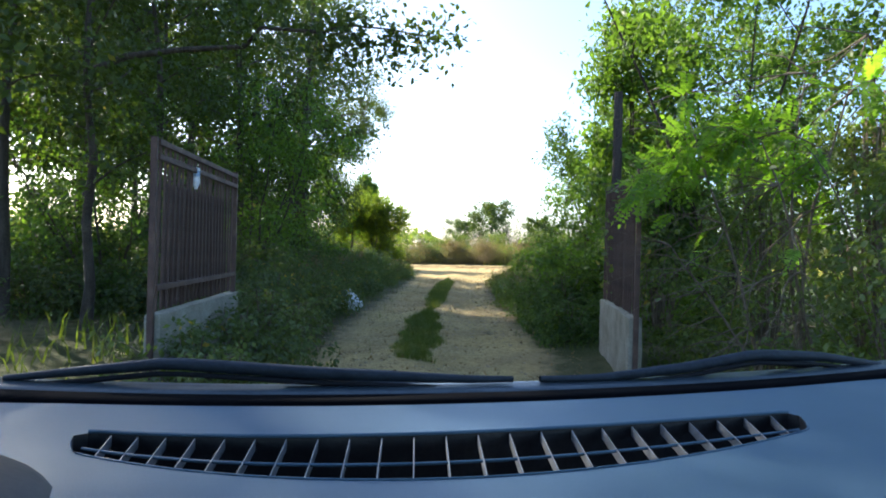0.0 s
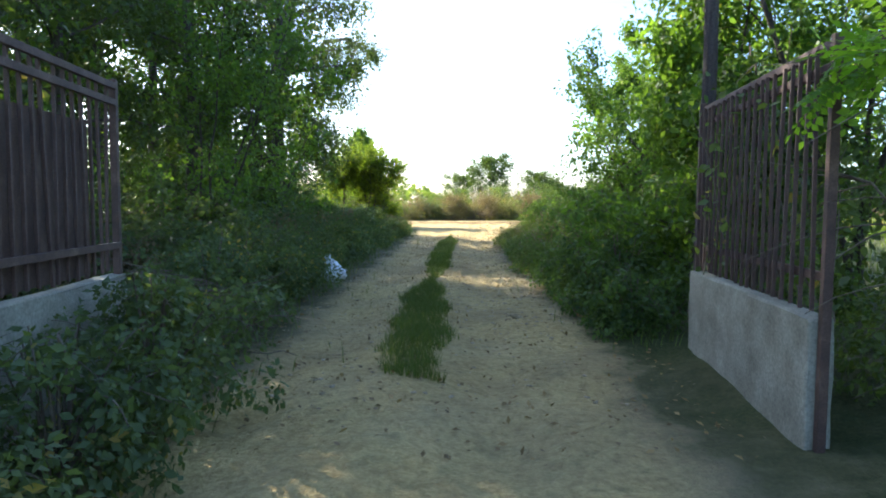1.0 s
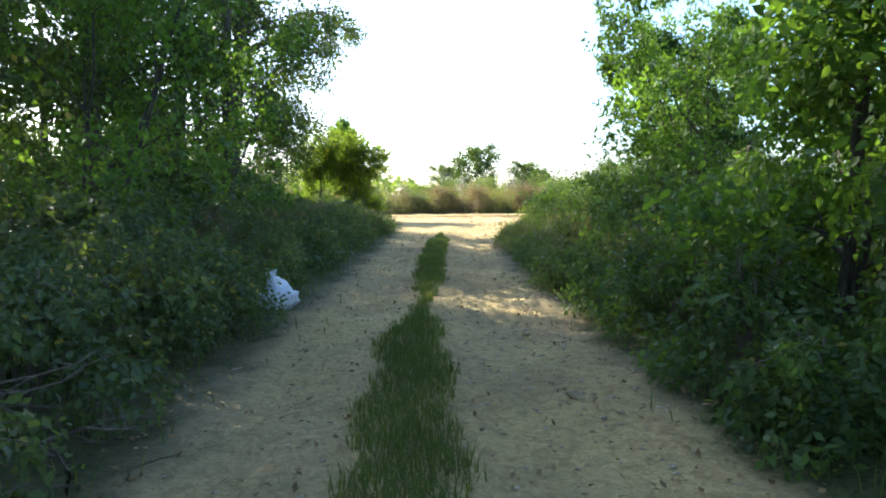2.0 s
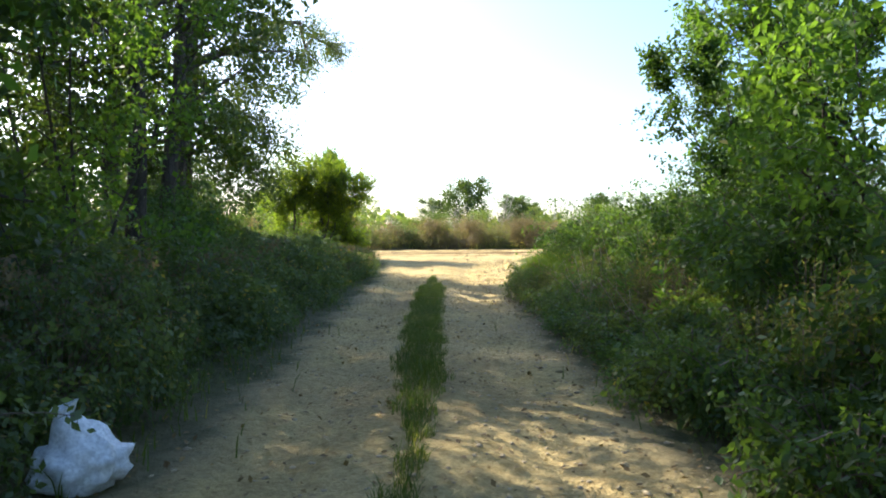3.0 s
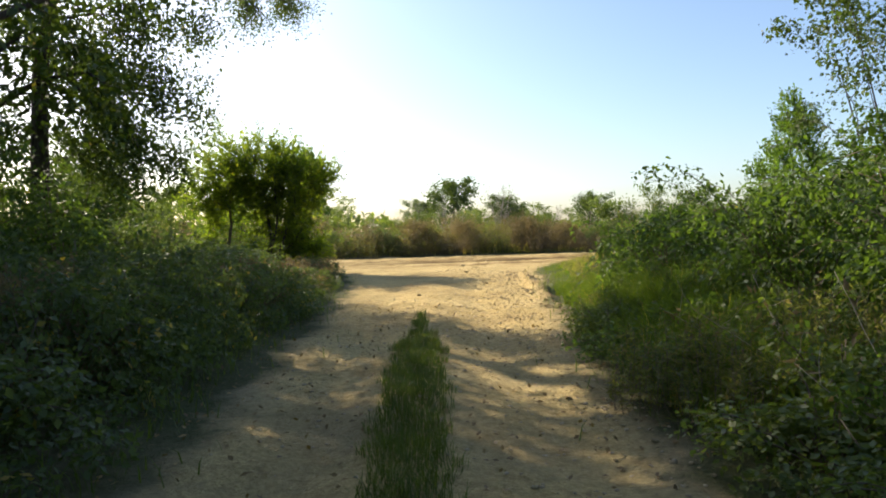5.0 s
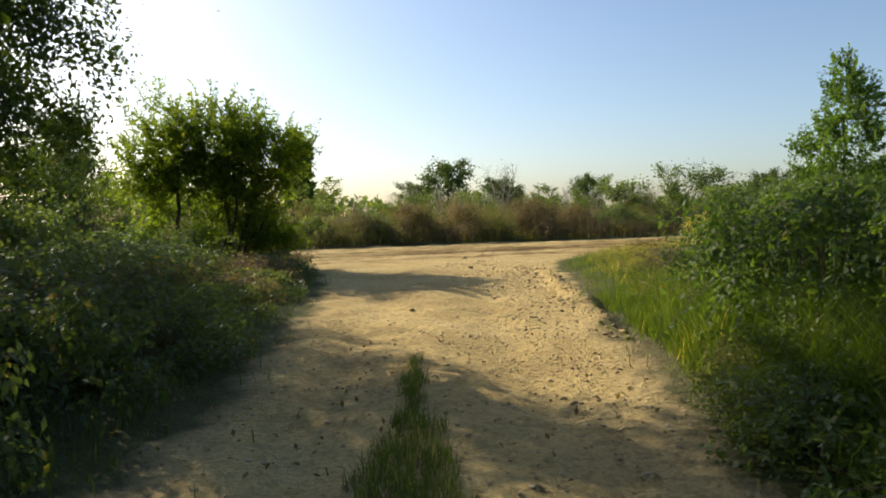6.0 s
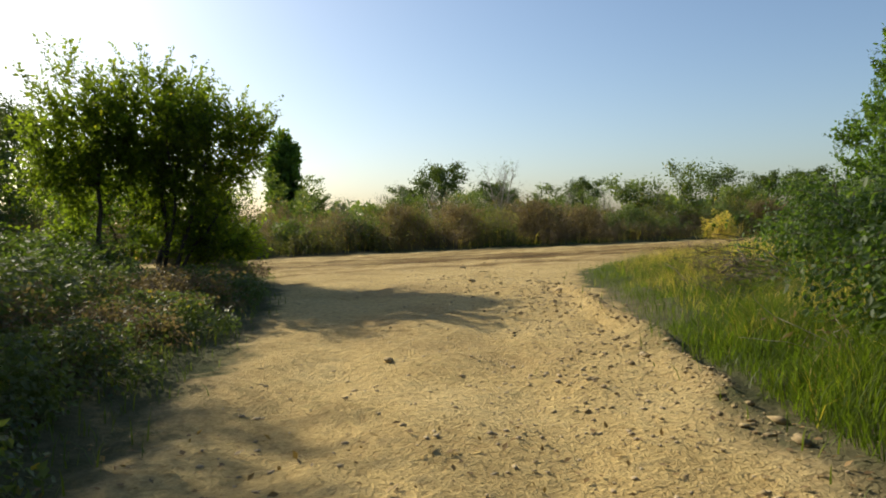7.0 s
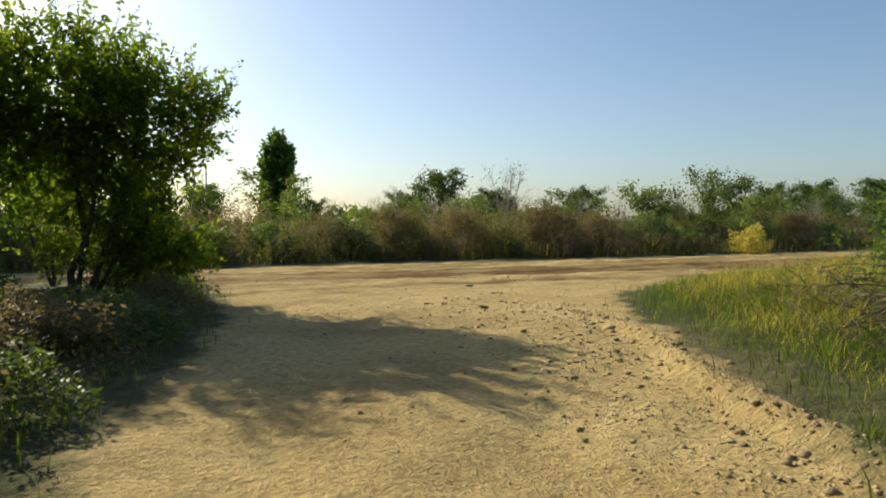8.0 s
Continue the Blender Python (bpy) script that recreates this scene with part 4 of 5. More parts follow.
tree("tall_shrub", 6.5, 4.6, 7.5, 0.6, 2.4, 22000, 0.10, SHRUB, M_LEAF_TREE, 94, RIGHT, trunk_r=0.08, limbs=26, spread=0.5, stems=4, category="bush")


def robinia(x, y, seed):
    """A young tree whose feathered leaves hang over the fence: each leaf has a stalk and pairs of leaflets."""
    rng = np.random.default_rng(seed)
    ob = base("robinia_tree", x, y, 0, 0, "young robinia tree with bright feathered leaves hanging over the fence", "tree")
    wood, seats = Wood(), []
    for s in range(5):
        tip = (rng.uniform(-1.9, -0.5), rng.uniform(-1.3, 1.3), rng.uniform(1.7, 3.3))
        pts = limb(wood, rng, (rng.normal(0, 0.12), rng.normal(0, 0.12), -0.1), (tip[0] * 0.5, tip[1] * 0.5, tip[2]), tip[2] * 1.05, 0.018, 0.006, 7, 0.08, -0.25, 7)
        for p in pts[2:]:
            for k in range(4):
                d = np.array([rng.normal(-0.5, 0.6), rng.normal(0, 0.8), rng.normal(0.15, 0.35)])
                tw = limb(wood, rng, p, d, rng.uniform(0.5, 1.1), 0.008, 0.002, 5, 0.15, -0.8, 4)
                seats += [(q, unit(tw[5] - tw[0])) for q in tw[1:]] + [(tw[5], unit(tw[5] - tw[4]))]
    seats = [(q, d) for q, d in seats if q[1] < 1.0 and q[0] > -1.2 and q[2] > 1.25 + 0.5 * rng.uniform() and math.sin(4.1 * q[0] + 2.3 * q[1]) + math.sin(3.7 * q[2] + 1.9 * q[1]) > 0.1]
    V, F, T = [], [], []
    k0 = 0
    for q, d in seats:
        for rep in range(3):
            ax = unit(d + rng.normal(size=3) * 0.7 + np.array([0, 0, -0.25]))
            sd = unit(np.cross(ax, np.array([0, 0, 1.0]) + rng.normal(size=3) * 0.35))
            no = np.cross(sd, ax)
            ln = rng.uniform(0.18, 0.32)
            tone = np.clip(rng.beta(2.2, 2), 0, 1)
            wood.tube([q, q + ax * ln * 0.5, q + ax * ln - no * 0.02], [0.0014, 0.001, 0.0007], 3)
            for j in range(7):
                at = q + ax * ln * (0.2 + 0.8 * j / 6) - no * 0.02 * (j / 6) ** 2
                for sgn in ((1, -1) if j < 6 else (0,)):
                    out = unit(sd * sgn + ax * (0.35 if sgn else 1) - no * 0.15 + rng.normal(size=3) * 0.08)
                    w = unit(np.cross(out, no))
                    s = rng.uniform(0.042, 0.062)
                    for a, b, c in ((0, 0, 0), (0.4, 0.5, 0.06), (1, 0, 0), (0.4, -0.5, 0.06)):
                        V.append(at + out * s * a + w * s * 0.45 * b * 1.6 + no * s * c)
                        T.append(tone)
                    F += [(k0, k0 + 2, k0 + 1), (k0, k0 + 3, k0 + 2)]
                    k0 += 4
    wood.link("trunk", M_TWIG, ob)
    put("crown", np.array(V), np.array(F), M_LEAF_ROBINIA, ob, attrs={"tone": T})
    return ob


robinia(2.5, 5.3, 101)
bush("bramble_bush", 3.1, 7.2, 1.1, 2.6, 9000, 0.06, "yellowing climbing thicket grown through the fence", M_LEAF_PALE, 102, RIGHT, stems=16, canes=5)
bush("bramble_bush", 3.3, 5.6, 0.9, 2.7, 8000, 0.055, "yellowing climbing thicket grown through the fence", M_LEAF_PALE, 104, RIGHT, stems=26, canes=12)
bush("bramble_bush", 2.75, 4.3, 0.9, 1.9, 7000, 0.055, "yellowing climbing thicket grown through the fence", M_LEAF_PALE, 103, RIGHT, stems=14)


def vine(x, y, seed):
    """Stems that climb through the fence bars, with loose leaves."""
    rng = np.random.default_rng(seed)
    ob = base("climbing_vine", x, y, 0, 4.5, "yellowing vine climbing through the rusty fence bars", "vine")
    w, P = Wood(), []
    for i in range(9):
        y0 = rng.uniform(-0.95, 0.95)
        pts = limb(w, rng, (0.06, y0, 0.62), (rng.normal(0, 0.06), rng.normal(0, 0.35), 1), rng.uniform(0.9, 1.6), 0.006, 0.002, 9, 0.12, 0, 4)
        for q in pts[1:]:
            P += [q + np.array([rng.normal(0.02, 0.05), rng.normal(0, 0.08), rng.normal(0, 0.06)]) for k in range(int(rng.integers(2, 8)))]
    tagged(w.link("vine_stem", M_TWIG, ob), kind="stuff")
    v, f, t = leaf_cloud(np.array(P), 0.075, rng, wide=0.7, detail=True, droop=0.5)
    put("foliage", v, f, M_LEAF_PALE, ob, attrs={"tone": t})
    return ob


vine(1.62, 7.3, 106)


def brush_pile(x, y, radius, height, n, seed, label="heap of dry cut branches at the fence's foot"):
    """Dry cut branches thrown in a heap."""
    rng = np.random.default_rng(seed)
    ob = base("brush_pile", x, y, 0.0, 0, label, "branches")
    for s in range(3):
        wood = Wood()
        for i in range(n // 3):
            a, r = rng.uniform(0, 6.28), radius * math.sqrt(rng.uniform())
            h = height * (1 - (r / radius) ** 1.5) * rng.uniform(0.2, 1.0) + 0.02
            d = rng.uniform(0, 6.28)
            pts = limb(wood, rng, (r * math.cos(a), r * math.sin(a), h), (math.cos(d), math.sin(d), rng.normal(0, 0.2)), rng.uniform(0.35, 1.0), 0.009, 0.003, 5, 0.16, -0.25, 4)
            for q in pts[2:5]:
                limb(wood, rng, q, rng.normal(size=3), rng.uniform(0.1, 0.3), 0.004, 0.0015, 3, 0.2, 0, 3)
        wood.v = [Vector((v[0], v[1], max(0.01, v[2]))) for v in wood.v]
        wood.link("branch_layer", M_TWIG, ob)
    return ob


brush_pile(-2.95, 8.5, 0.9, 0.75, 110, 104)
brush_pile(3.55, 33.0, 0.75, 1.0, 120, 107, "tangle of bare brown bramble stems at the thicket's edge")
brush_pile(4.3, 35.4, 0.7, 0.8, 90, 108, "tangle of bare brown bramble stems at the thicket's edge")
bush("bramble_bush", -2.0, 5.6, 0.55, 0.72, 3400, 0.055, "low weeds grown up against the fence plinth", M_LEAF_SHADE, 105, UNDER)
bush("bramble_bush", -2.0, 4.7, 0.5, 0.62, 3000, 0.055, "low weeds grown up against the fence plinth", M_LEAF_SHADE, 115, UNDER)
bush("bramble_bush", -2.1, 6.7, 0.6, 0.80, 3600, 0.055, "low weeds grown up against the fence plinth", M_LEAF_SHADE, 106, UNDER)
bush("bramble_bush", -2.6, 8.1, 0.6, 0.6, 2600, 0.06, "low weeds grown up against the fence plinth", M_LEAF_SHADE, 107, UNDER)
bush("bramble_bush", 1.35, 9.4, 0.5, 0.55, 2600, 0.06, "low weeds at the end of the fence plinth", M_LEAF_BRAMBLE, 108, RIGHT)
bush("bramble_bush", 1.45, 10.4, 0.6, 0.9, 3200, 0.065, "low weeds at the end of the fence plinth", M_LEAF_BRAMBLE, 109, RIGHT)
bush("bramble_bush", 1.5, 11.8, 0.7, 1.1, 3600, 0.065, "rounded dark green bramble bush beside the track", M_LEAF_BRAMBLE, 110, RIGHT)


bush("bramble_bush", 2.7, 9.7, 1.0, 2.7, 8000, 0.075, "dense green thicket behind the fence end", M_LEAF_BRAMBLE, 116, RIGHT, stems=14)
bush("bramble_bush", 3.3, 12.2, 1.3, 2.6, 8000, 0.08, "dense green thicket behind the fence end", M_LEAF_FRESH, 117, RIGHT, stems=14)
edge_kinds = [
    bush("edge_weeds", 1.15, 12.9, 0.5, 0.45, 2200, 0.05, "low leafy weeds along the track's edge", M_LEAF_BRAMBLE, 118, RIGHT, category="weeds", stems=8),
    bush("edge_weeds", 1.05, 14.6, 0.55, 0.6, 2600, 0.05, "low leafy weeds along the track's edge", M_LEAF_PALE, 119, RIGHT, category="weeds", stems=8),
]
rng = np.random.default_rng(61)
y = 12.6
while y < 15.0:
    edge = float(np.interp(y, R_Y, R_X))
    s = rng.uniform(0.8, 1.25)
    copy_thing(edge_kinds[int(rng.uniform() < 0.35)], pose(edge + 0.42 + rng.uniform(-0.08, 0.15), y, 0.05, 0, 0, rng.uniform(0, 360)) @ Matrix.Diagonal((s, s, s * rng.uniform(0.8, 1.3), 1)))
    copy_thing(edge_kinds[0], pose(edge + 1.0 + rng.uniform(-0.1, 0.2), y + 0.3, 0.05, 0, 0, rng.uniform(0, 360)) @ Matrix.Diagonal((s * 1.2, s * 1.2, s * 1.7, 1)))
    y += rng.uniform(0.55, 0.85)


for x, y, s in ((1.9, 12.3, 0.45), (1.6, 17.3, 0.4)):
    copy_thing(kinds[4], pose(x, y, 0.05, 0, 0, rng.uniform(0, 360)) @ Matrix.Diagonal((s, s, s * 1.3, 1)))


def tall_herb(x, y, h, seed):
    """A single upright plant with long narrow leaves."""
    rng = np.random.default_rng(seed)
    ob = base("tall_herb", x, y, 0.05, 0, "bright yellow-green upright herb among the brambles", "plant")
    w = Wood()
    w.tube([(0, 0, -0.05), (0.02, 0.01, h * 0.5), (0.04, 0.0, h)], [0.008, 0.006, 0.003], 5)
    w.link("stalk", M_TWIG, ob)
    u = rng.uniform(0.35, 1.0, 46)
    P = np.stack([0.04 * u, 0 * u, h * u], -1)
    a = rng.uniform(0, 6.28, 46)
    v, f, t = leaf_cloud(P, 0.15, rng, axis=np.stack([np.cos(a), np.sin(a), np.full(46, 0.7)], -1) * 1.6, wide=0.2, detail=True, droop=0.1)
    put("foliage", v, f, M_LEAF_FRESH, ob, attrs={"tone": t})


def dry_stalks(x, y, n, h, spread, seed):
    """Dead stems of last year's weeds, bent and leaning on each other, with a few curled leaves."""
    rng = np.random.default_rng(seed)
    ob = base("dry_stalks", x, y, 0.05, 0, "pale dead weed stalks leaning out of the brambles", "weeds")
    w, P = Wood(), []
    for i in range(n):
        foot = np.array([rng.normal(0, spread), rng.normal(0, spread), -0.05])
        way = np.array([rng.normal(-0.15, 0.35), rng.normal(0, 0.35), 1.0])
        pts = limb(w, rng, foot, way, h * rng.uniform(0.6, 1.15), 0.0055, 0.002, 6, 0.1, -0.25, 4)
        for q in pts[2:]:
            if rng.uniform() < 0.6:
                limb(w, rng, q, way * 0.4 + rng.normal(size=3) * 0.6, rng.uniform(0.1, 0.3), 0.003, 0.001, 3, 0.2, 0, 3)
            P += [q + rng.normal(0, 0.04, 3) for k in range(3)]
    tagged(w.link("stalkwork", M_PALE_TWIG, ob), kind="stuff")
    v, f, t = leaf_cloud(np.array(P), 0.07, rng, wide=0.35, droop=0.6)
    put("foliage", v, f, M_WEED_BROWN, ob, attrs={"tone": t})
    return ob


for i, (x, y, n, h) in enumerate(((1.45, 18.9, 8, 1.05), (1.75, 19.9, 7, 1.1), (1.5, 17.2, 6, 0.9), (1.85, 21.6, 5, 1.0), (2.3, 28.0, 8, 0.8))):
    dry_stalks(x, y, n, h, 0.22, 210 + i)
tall_herb(1.76, 18.6, 1.25, 201)
tall_herb(1.9, 19.3, 1.0, 203)
tall_herb(1.35, 17.6, 0.7, 204)
tall_herb(1.55, 16.9, 0.8, 202)

# ---------------------------------------------------------------- beyond the crossing road: weeds, shrubs, trees
WEEDS = "weed belt along the far road edge"


def weed(name, x, y, radius, height, n, mat, seed, label):
    """Upright dry stalks with small leaves and seed heads."""
    rng = np.random.default_rng(seed)
    ob = base(name, x, y, 0.05, 0, label, "weeds", WEEDS)
    wood = Wood()
    P, A = [], []
    for i in range(n):
        r = radius * math.sqrt(rng.uniform())
        a = rng.uniform(0, 2 * math.pi)
        h = height * rng.uniform(0.55, 1.1) * (1 - 0.35 * (r / radius) ** 2)
        b = np.array([r * math.cos(a), r * math.sin(a), -0.05])
        t = b + np.array([rng.normal(0, 0.12), rng.normal(0, 0.12), h])
        wood.tube([b, (b + t) / 2 + rng.normal(0, 0.03, 3), t], [0.006, 0.005, 0.003], 3)
        for k in range(int(30 * h)):
            u = rng.uniform(0.08, 1.0)
            P.append(b * (1 - u) + t * u + rng.normal(0, 0.05, 3))
            A.append((rng.normal(), rng.normal(), 0.7))
    tagged(wood.link("stalkwork", M_TWIG, ob), kind="stuff")
    P, A = np.array(P), np.array(A)
    P[:, 2] = np.maximum(P[:, 2], 0.01)
    v, f, t = leaf_cloud(P, 0.11, rng, axis=A, wide=0.26, droop=0.0)
    put("foliage", v, f, mat, ob, attrs={"tone": t})
    return ob


weeds = [
    weed("weed_clump", -1.0, 51.0, 1.2, 1.75, 120, M_WEED, 111, "tall dry green and yellow weeds"),
    weed("weed_clump", 2.0, 52.2, 1.3, 1.9, 130, M_WEED, 112, "tall dry green and yellow weeds"),
    weed("weed_clump", -4.0, 49.9, 1.2, 1.8, 120, M_WEED_BROWN, 113, "tall brown seeding weeds"),
    weed("weed_clump", 5.0, 53.3, 1.3, 1.7, 130, M_WEED_BROWN, 114, "tall brown seeding weeds"),
]
rng = np.random.default_rng(120)
for back in range(4):
    x = -26.0 + back * 0.7
    while x < 62:
        yy = float(np.interp(x, F_X, F_Y)) + 1.25 + back * 1.8 + rng.uniform(-0.3, 0.3)
        brown = rng.uniform() < (0.6 if -8 < x < 11 else 0.4)
        k = int(rng.integers(2, 4)) if brown else int(rng.integers(0, 2))
        s = rng.uniform(0.85, 1.15)
        lift = rng.uniform(0.8, 1.3) * (0.5 if back == 0 else 0.85 if back == 1 else 1.1)
        copy_thing(weeds[k], pose(x, yy, 0.04, 0, 0, rng.uniform(0, 360)) @ Matrix.Diagonal((s, s, lift, 1)))
        x += rng.uniform(1.4, 2.2) * (1.3 if back == 0 else 1 + 0.25 * back)

# mixed weeds between the brambles and the wheel rut
rng = np.random.default_rng(62)
y = 14.4
while y < 25.4:
    edge = float(np.interp(y, R_Y, R_X))
    for off, top in ((0.32, 0.30), (0.75, 0.42), (1.2, 0.55)):
        s, u = rng.uniform(0.38, 0.52), rng.uniform()
        m = pose(edge + off + rng.uniform(-0.12, 0.15), y + rng.uniform(-0.2, 0.2), 0.04, 0, 0, rng.uniform(0, 360))
        if u < 0.14:
            copy_thing(weeds[int(rng.integers(0, 2))], m @ Matrix.Diagonal((s, s, top * rng.uniform(0.8, 1.15), 1)))
        elif u < 0.17:
            copy_thing(weeds[2], m @ Matrix.Diagonal((s * 0.8, s * 0.8, top * rng.uniform(0.7, 1.1), 1)))
        else:
            copy_thing(edge_kinds[int(u > 0.72)], m @ Matrix.Diagonal((s * 2, s * 2, top * 2.2, 1)))
    y += rng.uniform(0.5, 0.75)
belt_kinds = [
    bush("belt_bush", -1.6, 50.9, 1.5, 1.75, 11000, 0.07, "rounded brown-green bush in the weed belt", M_WEED_BROWN, 121, WEEDS, stems=18, canes=9),
    bush("belt_bush", 9.0, 55.0, 1.4, 1.6, 10000, 0.075, "rounded olive green bush in the weed belt", M_LEAF_SHADE, 122, WEEDS, stems=18, canes=9),
    bush("belt_bush", -5.5, 49.4, 1.0, 1.3, 4000, 0.10, "bright green leafy bush in the weed belt", M_LEAF_PALE, 123, WEEDS, stems=14),
]
for k, x, off, s in ((0, 0.9, 1.7, 0.95), (0, 4.3, 2.2, 1.05), (0, 6.6, 2.4, 0.9), (1, -3.4, 1.8, 0.9), (2, -7.2, 1.3, 0.9), (1, -9.4, 1.8, 1.0), (2, 11.2, 1.6, 0.8), (1, 14.8, 2.4, 1.0), (0, 17.6, 2.0, 1.0), (2, 20.0, 1.8, 1.0), (1, 24, 2.4, 1.1), (0, 28, 2.6, 1.1), (2, 2.6, 1.2, 0.6), (2, -11.8, 1.6, 1.1), (1, -14.5, 2.2, 1.2)):
    copy_thing(belt_kinds[k], pose(x, float(np.interp(x, F_X, F_Y)) + off, 0.03, 0, 0, rng.uniform(0, 360)) @ Matrix.Diagonal((s, s, s, 1)))

FARSHRUB = "shrubs behind the weed belt"
far_kinds = [
    tree("field_shrub", 10.5, 60.5, 2.7, 0.1, 1.5, 8000, 0.14, "pale green field shrub behind the weeds", M_LEAF_PALE, 131, FARSHRUB, trunk_r=0.05, limbs=22, spread=0.4, stems=4, category="bush"),
    tree("field_shrub", 14.5, 60.8, 4.2, 0.1, 0.85, 5500, 0.13, "upright pale green field shrub behind the weeds", M_LEAF_PALE, 132, FARSHRUB, trunk_r=0.05, limbs=30, spread=0.35, stems=2, category="bush", up=0.4, profile=lambda u: 1.0 - 0.7 * u),
    tree("field_shrub", -6.6, 54.5, 3.4, 0.3, 0.7, 2600, 0.12, "slim upright sapling behind the weeds", M_LEAF_PALE, 133, FARSHRUB, trunk_r=0.03, limbs=16, spread=0.22, stems=2, category="bush", up=0.9),
    tree("bare_shrub", 3.3, 58.8, 4.0, 0.5, 1.2, 700, 0.08, "nearly bare pale twiggy shrub behind the weeds", M_LEAF_PALE, 134, FARSHRUB, trunk_r=0.085, limbs=60, spread=0.3, stems=4, category="bush", up=0.9, wood_mat=M_PALE_TWIG, twigs=9),
    tree("field_shrub", 22.0, 75.0, 3.8, 0.1, 2.6, 11000, 0.17, "broad dark green field shrub", M_LEAF_TREE, 135, FARSHRUB, trunk_r=0.07, limbs=26, spread=0.55, stems=4, category="bush"),
]
for k, x, y, s in ((2, -5.6, 55.5, 0.95), (1, -6.9, 58, 0.7), (0, 6.8, 61, 0.72), (2, 4.9, 57.6, 0.85), (2, 6.6, 58.6, 0.8), (2, 8.0, 59.5, 0.75), (0, 17.5, 62, 0.9), (3, 0.2, 60.5, 0.7), (2, 1.6, 58.8, 0.75),
                   (0, 19.5, 64.5, 0.8), (1, 24.0, 66, 0.85), (4, 27.0, 72.0, 0.7), (4, 32, 78, 0.7), (4, 38, 80, 0.75), (0, 29.0, 70, 0.9), (4, 47, 88, 0.85), (1, 36, 74, 1.1), (4, 56, 96, 0.95), (0, -2.8, 59, 0.66), (3, -1.8, 63, 0.8),
                   (4, -14, 70, 0.75), (4, -24, 72, 0.85), (0, -13.5, 58.5, 0.9), (0, -17, 55.5, 1.0), (1, -20, 53, 1.1), (4, -30, 62, 1.1), (4, -18, 48.5, 0.95), (4, -22, 46.5, 1.0), (4, -15.5, 46.0, 0.8), (0, 12.5, 62.5, 0.75), (0, 2.3, 62, 0.85), (0, -1.4, 62, 0.8), (3, -2.6, 60, 0.65), (3, -4.6, 58.5, 0.6), (3, 5.2, 60.5, 0.65), (3, 7.3, 61.5, 0.7), (3, 9.0, 60, 0.6), (3, 0.9, 59.5, 0.6), (2, 10.4, 60.0, 0.8), (3, 12.2, 60.5, 0.65), (2, 13.4, 61.5, 0.9), (3, 18.5, 63, 0.65), (3, 22, 65, 0.7)):
    copy_thing(far_kinds[k], pose(x, y, 0, 0, 0, rng.uniform(0, 360)) @ Matrix.Diagonal((s, s, s, 1)))
bush("dry_grass_clump", 13.2, 54.9, 0.8, 1.3, 2600, 0.16, "straw-coloured dry grass clump at the far road edge", M_GRASS_DRY, 141, category="grass", wide=0.16)

# distance
crown_tree("far_poplar", -20.0, 121, [(0, 0, 0, 0, 13.0, 0.3)], [(0, 0, 9.6, 2.3, 2.2, 4.4, 240), (0.2, 0, 5.4, 2.6, 2.4, 4.4, 240)], 0.42, M_LEAF_FRESH, "tall columnar poplar standing alone beyond the field", 151, shoot=(0.5, 1.1), per=10, rise=0.7, z=0, inner=0.15, wide=0.7)
far_tree = tree("far_tree", 5.5, 205, 12.8, 1.2, 8.6, 17000, 0.6, "broad dark tree far beyond the field", M_LEAF_TREE, 152, "far trees", trunk_r=0.4, limbs=26, spread=1.4)
for x, y, s in ((-4.5, 210, 0.65), (20, 215, 0.72), (26, 230, 0.62), (66, 150, 0.55), (75, 152, 0.6), (92, 158, 0.65), (-60, 170, 0.8), (-72, 160, 0.95), (-52, 190, 0.7), (120, 190, 0.8), (105, 170, 0.6), (50, 230, 0.8), (-95, 150, 1.0), (-33, 235, 0.6)):
    copy_thing(far_tree, pose(x, y, 0, 0, 0, rng.uniform(0, 360)) @ Matrix.Diagonal((s, s, s, 1)))


def far_woods():
    rng = np.random.default_rng(160)
    n = 26000
    a = rng.uniform(0, 2 * np.pi, n)
    r = rng.uniform(300, 420, n)
    top = 6 + 3.5 * np.sin(a * 23) + 2.5 * np.sin(a * 57 + 1) + 1.5 * np.sin(a * 131)
    P = np.stack([r * np.cos(a), 25 + r * np.sin(a), np.maximum(0.3, top * rng.uniform(0, 1, n) ** 0.6)], -1)
    v, f, t = leaf_cloud(P, 3.0, rng, wide=0.9)
    tagged(put("far_woods", v, f, M_LEAF_PALE, attrs={"tone": t}), "low pale line of distant woods", "woods", kind="stuff")


far_woods()

mast = base("utility_mast", -29.5, 120, 0, 0, "thin distant lattice mast", "mast")
w = Wood()
w.tube([(0, 0, -0.5), (0, 0, 4), (0, 0, 9.2)], [0.16, 0.13, 0.08], 6)
w.tube([(-0.7, 0, 8.2), (0.7, 0, 8.2)], [0.05, 0.05], 4)
w.link("shaft", M_POLE, mast)

# ---------------------------------------------------------------- grass, litter and stones


def sow(name, x0, x1, y0, y1, n, keep, height, width, mat, seed, label, lean=0.35):
    rng = np.random.default_rng(seed)
    x, y = rng.uniform(x0, x1, n), rng.uniform(y0, y1, n)
    k = keep(x, y, rng.uniform(size=n))
    x, y = x[k], y[k]
    h = height(x, y) if callable(height) else np.full(len(x), height)
    ob = blades(name, x, y, h, width, mat, rng, lean, ground_z(x, y) - 0.01)
    return tagged(ob, label, "grass", kind="stuff")


